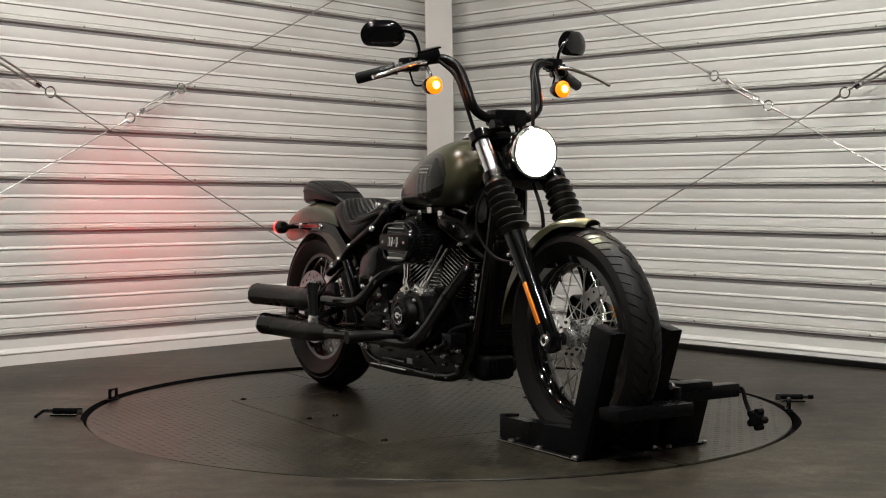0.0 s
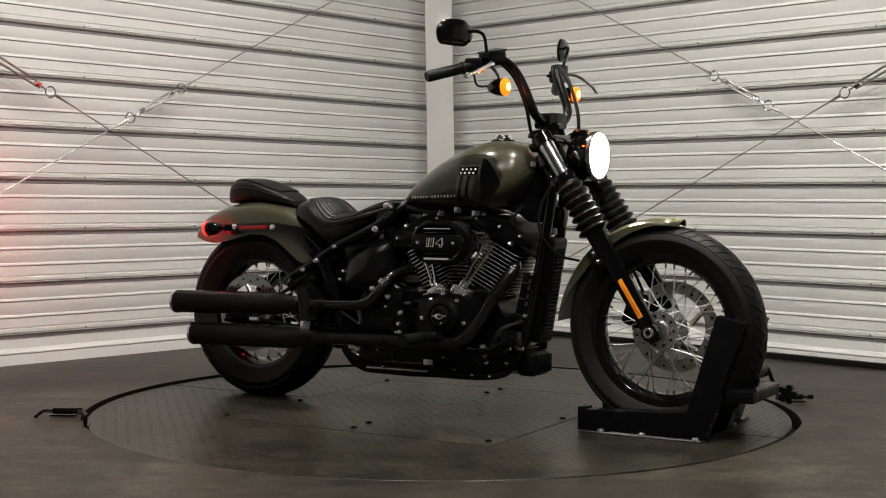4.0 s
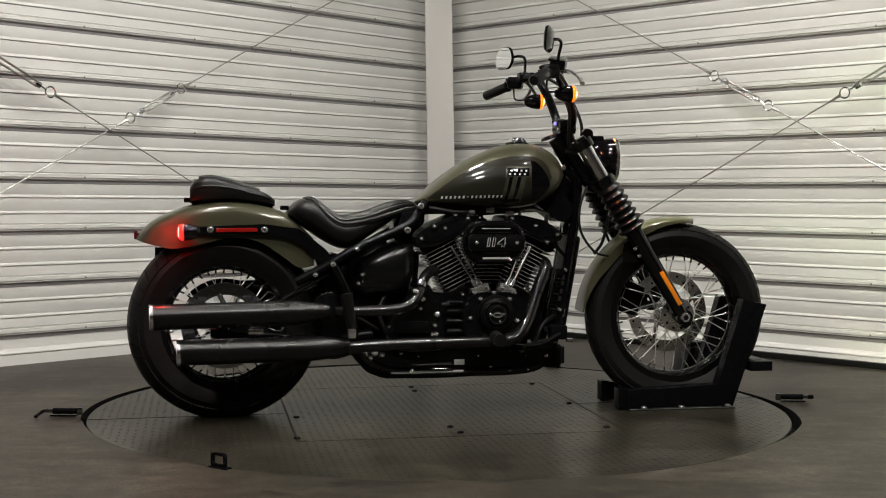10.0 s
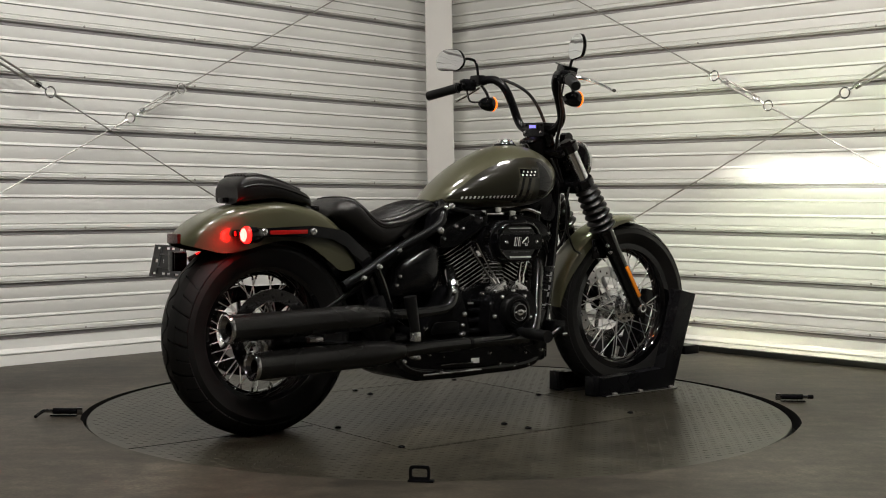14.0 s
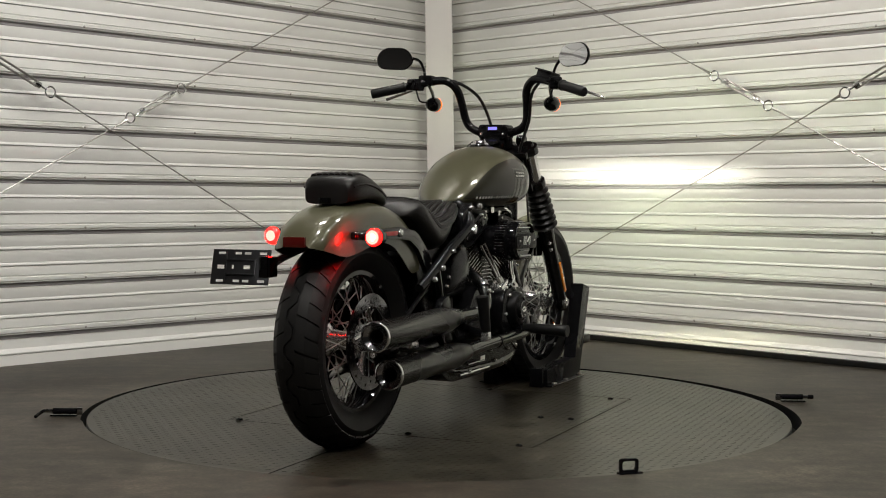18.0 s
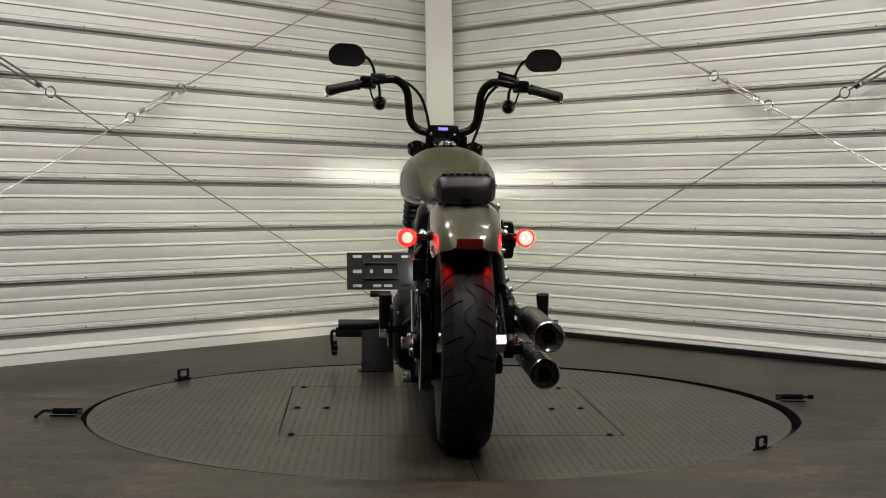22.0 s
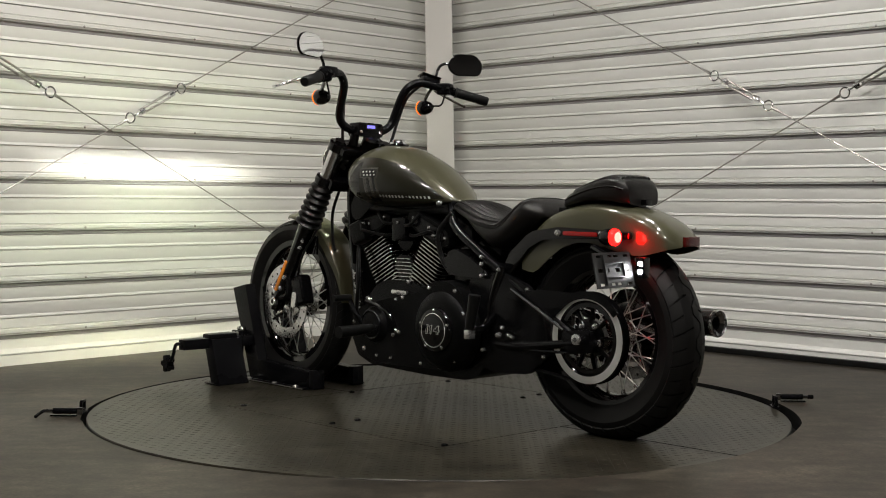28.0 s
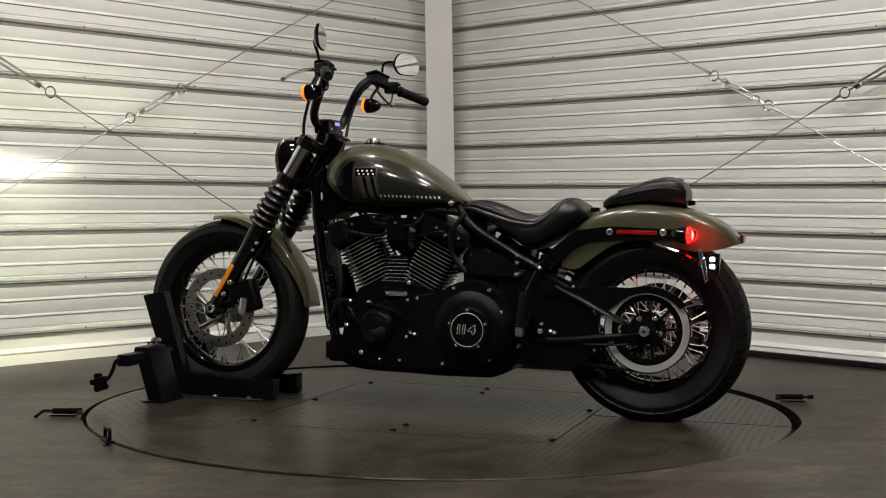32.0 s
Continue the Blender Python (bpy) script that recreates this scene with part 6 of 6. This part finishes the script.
front("lamp_core", moved(quad(-0.012, 0.010, -0.0022, 0.0016), HM), HEAD_CORE, bucket, "intense lamp core")
front("lamp_core", moved(quad(-0.014, 0.016, 0.0024, 0.0130), HM), HEAD_LOW, bucket, "dimmer lamp core")
front("lamp_core", moved(quad(-0.010, 0.036, 0.032, 0.056), HM), HEAD_SPILL, bucket, "dim lamp core for the floor ahead")
front("lamp_core", moved(join(quad(0.036, 0.030, -0.0065, -0.0035), quad(0.036, 0.030, 0.0035, 0.0065)), HM), HEAD_WIDE, bucket, "wide lamp core")
front("headlight_mount", moved(block(0.06, 0.05, 0.05, 0.012), pose(1.30, 0, 0.855)), GLOSS)
front("headlight_mount", moved(block(0.05, 0.03, 0.03, 0.008), pose(1.33, 0, 0.968)), GLOSS)
front("yoke_clamp", moved(lathe([(0, -0.015), (0.02, -0.015), (0.02, 0.015), (0, 0.015)], 18, "Y"), pose(1.275, -0.07, 0.985)), GLOSS)



def bars(name, bm, material, parent=None, label="", smooth=True):
    """A part of the handlebar group, which sits a little to the left."""
    return front(name, moved(bm, Matrix.Translation((0, 0.011, 0))), material, parent, label, smooth)


# handlebar, gauge
BAR = [(1.125, 0.21, 1.207), (1.145, 0.168, 1.196), (1.163, 0.145, 1.165), (1.187, 0.137, 1.115), (1.207, 0.130, 1.062), (1.213, 0.112, 1.032), (1.215, 0.075, 1.014), (1.215, 0.03, 1.010)]
bar_pts = [(1.005, 0.434, 1.147), (1.075, 0.32, 1.181), *BAR]
bar_pts = bar_pts + [(x, -y, z) for x, y, z in reversed(bar_pts)]
bars("handlebar", tube(bar_pts, 0.0158, 14, 5), SATIN, None, "tall satin black handlebar")
riser = bars("riser", moved(prism(rounded([(-0.062, 0.988), (0.062, 0.988), (0.060, 1.040), (-0.060, 1.040)], 0.008), -0.028, 0.030, 0.005, "YZ"), pose(1.210, 0, 0)), SATIN, None, "black riser clamp with a small lit display")
bars("gauge_face", moved(block(0.004, 0.052, 0.020, 0.001), pose(1.180, 0, 1.024)), GLASS_DARK, riser)
bars("gauge_screen", moved(block(0.002, 0.036, 0.011, 0.0005), pose(1.1775, 0, 1.025)), SCREEN, riser, "small glowing blue display")
for y in (-0.046, 0.046):
    bars("clamp_bolt", bolt((1.181, y, 1.004), (-1, 0, 0), 0.006, 0.005), CHROME, riser)
    bars("clamp_bolt", bolt((1.181, y, 1.032), (-1, 0, 0), 0.005, 0.004), SATIN, riser)
bars("riser_post", tube([(1.225, -0.05, 0.955), (1.212, -0.05, 0.995)], 0.018, 14, smooth=False), SATIN)
bars("riser_post", tube([(1.225, 0.05, 0.955), (1.212, 0.05, 0.995)], 0.018, 14, smooth=False), SATIN)
bars("ignition_ring", moved(lathe([(0, 0.012), (0.026, 0.012), (0.036, 0.008), (0.040, 0)], 24, "Z"), pose(1.165, 0, 0.972, 0, -20, 0)), SATIN)

for s in (-1, 1):
    a, b = Vector((1.068, s * 0.328, 1.178)), Vector((1.000, s * 0.440, 1.146))
    d = (b - a).normalized()
    grip = bars("grip", tube([a, a.lerp(b, 0.04), a.lerp(b, 0.06), a.lerp(b, 0.96), b], [0.021, 0.021, 0.018, 0.0185, 0.015], 18, smooth=False), SOFT_RUBBER, None, "black rubber grip")
    bars("switch_box", moved(block(0.05, 0.058, 0.046, 0.012, 3), Matrix.Translation((1.088, s * 0.292, 1.188)) @ Matrix.Rotation(s * radians(68), 4, "Z") @ Matrix.Rotation(radians(0), 4, "X")), SATIN, None, "black switch housing")
    for k in range(3):
        bars("switch", moved(block(0.010, 0.012, 0.010, 0.002), pose(1.056, s * (0.275 + 0.016 * k), 1.190 + 0.010 * (k % 2))), GLOSS)
    if s < 0:
        res = bars("brake_reservoir", moved(block(0.055, 0.075, 0.030, 0.008), pose(1.128, s * 0.245, 1.217, 14, 8, s * 18)), SATIN, None, "black front brake fluid reservoir")
        bars("reservoir_lid", moved(block(0.060, 0.080, 0.006, 0.002), pose(1.127, s * 0.244, 1.234, 14, 8, s * 18)), GLOSS, res)
    else:
        bars("clutch_clamp", moved(block(0.045, 0.06, 0.04, 0.010), pose(1.112, s * 0.255, 1.206)), SATIN)
    lever = [(1.135, s * 0.262, 1.194), (1.160, s * 0.31, 1.186), (1.166, s * 0.40, 1.158), (1.160, s * 0.445, 1.142), (1.158, s * 0.460, 1.138)]
    bars("lever", tube(lever, [0.011, 0.009, 0.008, 0.007, 0.009], 10, flat=0.7), ALU, None, "polished metal hand lever")
    # mirror
    stem = bars("mirror_stem", tube([(1.118, s * 0.268, 1.205), (1.122, s * 0.275, 1.245), (1.125, s * 0.296, 1.282), (1.110, s * 0.318, 1.293), (1.085, s * 0.335, 1.290)], 0.0055, 10), GLOSS, None, "black mirror stem")
    out = [(u * 1.08, v * 1.06) for u, v in rounded([(-0.070, -0.006), (-0.040, 0.042), (0.045, 0.042), (0.074, 0.008), (0.062, -0.036), (-0.040, -0.040)], 0.03, 6)]
    mm = Matrix.Translation((1.066, s * 0.370, 1.286)) @ Matrix.Rotation(radians(180 + s * (20 if s < 0 else 15)), 4, "Z") @ Matrix.Rotation(radians(-3), 4, "Y")
    # the tip points outwards
    shape = [(-s * u, v) for u, v in out]
    back = []
    for k, (g, dx) in enumerate(((0.30, -0.015), (0.62, -0.013), (0.86, -0.008), (1.0, -0.001), (1.0, 0.005), (0.95, 0.008))):
        back.append([(dx, u * g, v * g) for u, v in shape])
    mir = bars("mirror", moved(rings(back), mm), GLOSS, None, "black teardrop rear-view mirror")
    glass = [[(0.0085, u * 0.95, v * 0.95) for u, v in shape], [(0.0088, u * 0.5, v * 0.5) for u, v in shape], [(0.0089, u * 0.02, v * 0.02) for u, v in shape]]
    bars("mirror_glass", moved(rings(glass), mm), MIRROR, mir, "mirror glass")
    # bullet indicator
    im = Matrix.Translation((1.166, s * 0.250, 1.117))
    ind = bars("indicator", moved(lathe([(0, -0.052), (0.010, -0.050), (0.020, -0.038), (0.027, -0.018), (0.029, 0.006), (0.027, 0.010)], 28, "X"), im), GLOSS, None, "black bullet indicator")
    bars("lens", moved(lathe([(0.028, 0.008), (0.0285, 0.014), (0.024, 0.020), (0.012, 0.024), (0, 0.025)], 28, "X"), im), AMBER_LIT, ind, "lit amber lens")
    bars("bulb", moved(lathe([(0.012, 0.0245), (0.008, 0.0262), (0, 0.027)], 14, "X"), im), AMBER_CORE, ind, "bright amber bulb")
    bars("indicator_stem", tube([(1.160, s * 0.250, 1.140), (1.145, s * 0.25, 1.165), (1.125, s * 0.255, 1.19)], 0.0065, 10), DARKCHROME, ind)
    bars("indicator_wire", tube([(1.12, s * 0.25, 1.122), (1.085, s * 0.27, 1.125), (1.08, s * 0.285, 1.165)], 0.0035, 8), SOFT_RUBBER, ind)
# clutch cable and right brake hose
bars("clutch_cable", tube([(1.135, 0.235, 1.205), (1.165, 0.16, 1.205), (1.235, 0.09, 1.15), (1.285, 0.055, 1.04), (1.29, 0.05, 0.96)], 0.006, 8), SOFT_RUBBER)
bars("brake_hose", tube([(1.135, -0.215, 1.205), (1.165, -0.165, 1.15), (1.195, -0.145, 1.06), (1.20, -0.115, 0.97), (1.22, -0.09, 0.90), (1.28, -0.06, 0.82)], 0.006, 8), SOFT_RUBBER)

# ---------------------------------------------------------------- wheel chock
CHOCK_AT = BIKE_AT @ pose(1.632, 0, 0)


def build_chock():
    e = empty("wheel_chock", CHOCK_AT)
    tagged(e, "black steel wheel chock clamped round the front tyre", "wheel chock")
    for s, y0, y1 in ((-1, -0.138, -0.084), (1, 0.078, 0.124)):
        shape = [(-0.222, 0.006), (0.180, 0.006), (0.305, 0.372), (0.215, 0.392), (0.125, 0.082), (-0.222, 0.072)]
        side = part("side_rail", prism(shape, y0, y1, 0.004), STAND, e, "black L-shaped side rail")
        for x in (-0.16, -0.02, 0.155):
            part("foot_bolt", bolt((x, s * 0.146, 0.006), (0, 0, 1), 0.011, 0.008), ZINC, side)
        part("foot_flange", moved(block(0.40, 0.03, 0.006, 0.001), pose(-0.02, s * 0.143, 0.004)), STAND, side)
        part("worn_edge", moved(block(0.40, 0.002, 0.0035, 0.0005, 1), pose(-0.02, s * 0.1585, 0.005)), ZINC, side, "bare metal edge")
        part("rear_stop", moved(block(0.03, 0.055, 0.075, 0.004), pose(-0.235, s * 0.10, 0.04)), STAND, side)
    part("base_plate", moved(block(0.20, 0.176, 0.006, 0.001), pose(0.08, 0, 0.004)), STAND, e)
    for x, z in ((0.232, 0.205), (0.257, 0.205), (0.240, 0.118)):
        part("rail_bolt", bolt((x, 0.124, z), (0, 1, 0), 0.010, 0.009), STEEL, e)
    part("cross_bar", moved(block(0.085, 0.28, 0.036, 0.005), pose(0.290, 0.005, 0.147)), STAND, e, "square cross bar")
    part("bracket", moved(block(0.06, 0.02, 0.10, 0.004), pose(0.235, 0.148, 0.150)), STAND, e)
    for z in (0.112, 0.188):
        for x in (0.222, 0.247):
            part("bracket_bolt", bolt((x, 0.158, z), (0, 1, 0), 0.009, 0.009), ZINC, e)
    part("support_leg", prism([(0.090, 0.006), (0.150, 0.006), (0.205, 0.180), (0.146, 0.180)], 0.195, 0.335, 0.004), STAND, e, "leaning support leg")
    part("leg_foot", moved(block(0.085, 0.15, 0.006, 0.001), pose(0.126, 0.272, 0.004)), STAND, e)
    for y in (0.20, 0.345):
        part("foot_bolt", bolt((0.165, y, 0.006), (0, 0, 1), 0.009, 0.007), ZINC, e)
    part("support_head", moved(block(0.045, 0.39, 0.042, 0.005), pose(0.185, 0.255, 0.163)), STAND, e)
    part("head_cap", moved(block(0.062, 0.13, 0.03, 0.010), pose(0.180, 0.272, 0.186)), STAND, e)
    part("crank_rod", tube([(0.19, 0.445, 0.165), (0.20, 0.466, 0.163), (0.215, 0.468, 0.125), (0.235, 0.466, 0.098), (0.26, 0.462, 0.088)], 0.007, 10), STAND, e)
    hub = part("crank_knob", moved(lathe([(0, -0.014), (0.02, -0.014), (0.022, 0), (0.02, 0.014), (0, 0.014)], 16, "Y"), pose(0.272, 0.458, 0.082)), STAND, e, "black star-shaped crank knob")
    for i in range(5):
        a = 2 * math.pi * i / 5
        part("knob_lobe", moved(lathe([(0, -0.012), (0.011, -0.012), (0.011, 0.012), (0, 0.012)], 10, "Y"), pose(0.272 + 0.024 * math.cos(a), 0.458, 0.082 + 0.024 * math.sin(a))), STAND, hub)
    return e


chock = build_chock()


# ---------------------------------------------------------------- the turn of the table
TURN_START, TURN_RATE = 24.52, 6.8369


# the table's axle leans a little, and its deck wobbles: one side runs high, the opposite one low
HIGH_SIDE = radians(-39.5)
WOBBLE = Matrix.Rotation(radians(-0.28), 4, Vector((-math.sin(HIGH_SIDE), math.cos(HIGH_SIDE), 0)))
LEAN = Matrix.Translation((0, 0, -0.002)) @ Matrix.Rotation(radians(-0.234), 4, "X")


def table_pose(t, local):
    return LEAN @ Matrix.Rotation(radians(TURN_START + TURN_RATE * t), 4, "Z") @ local


def motions():
    for thing, local in ((turntable, WOBBLE), (bike, BIKE_AT), (chock, WOBBLE @ CHOCK_AT)):
        walk(thing, [(t, table_pose(t, local)) for t in range(33)])


motions()
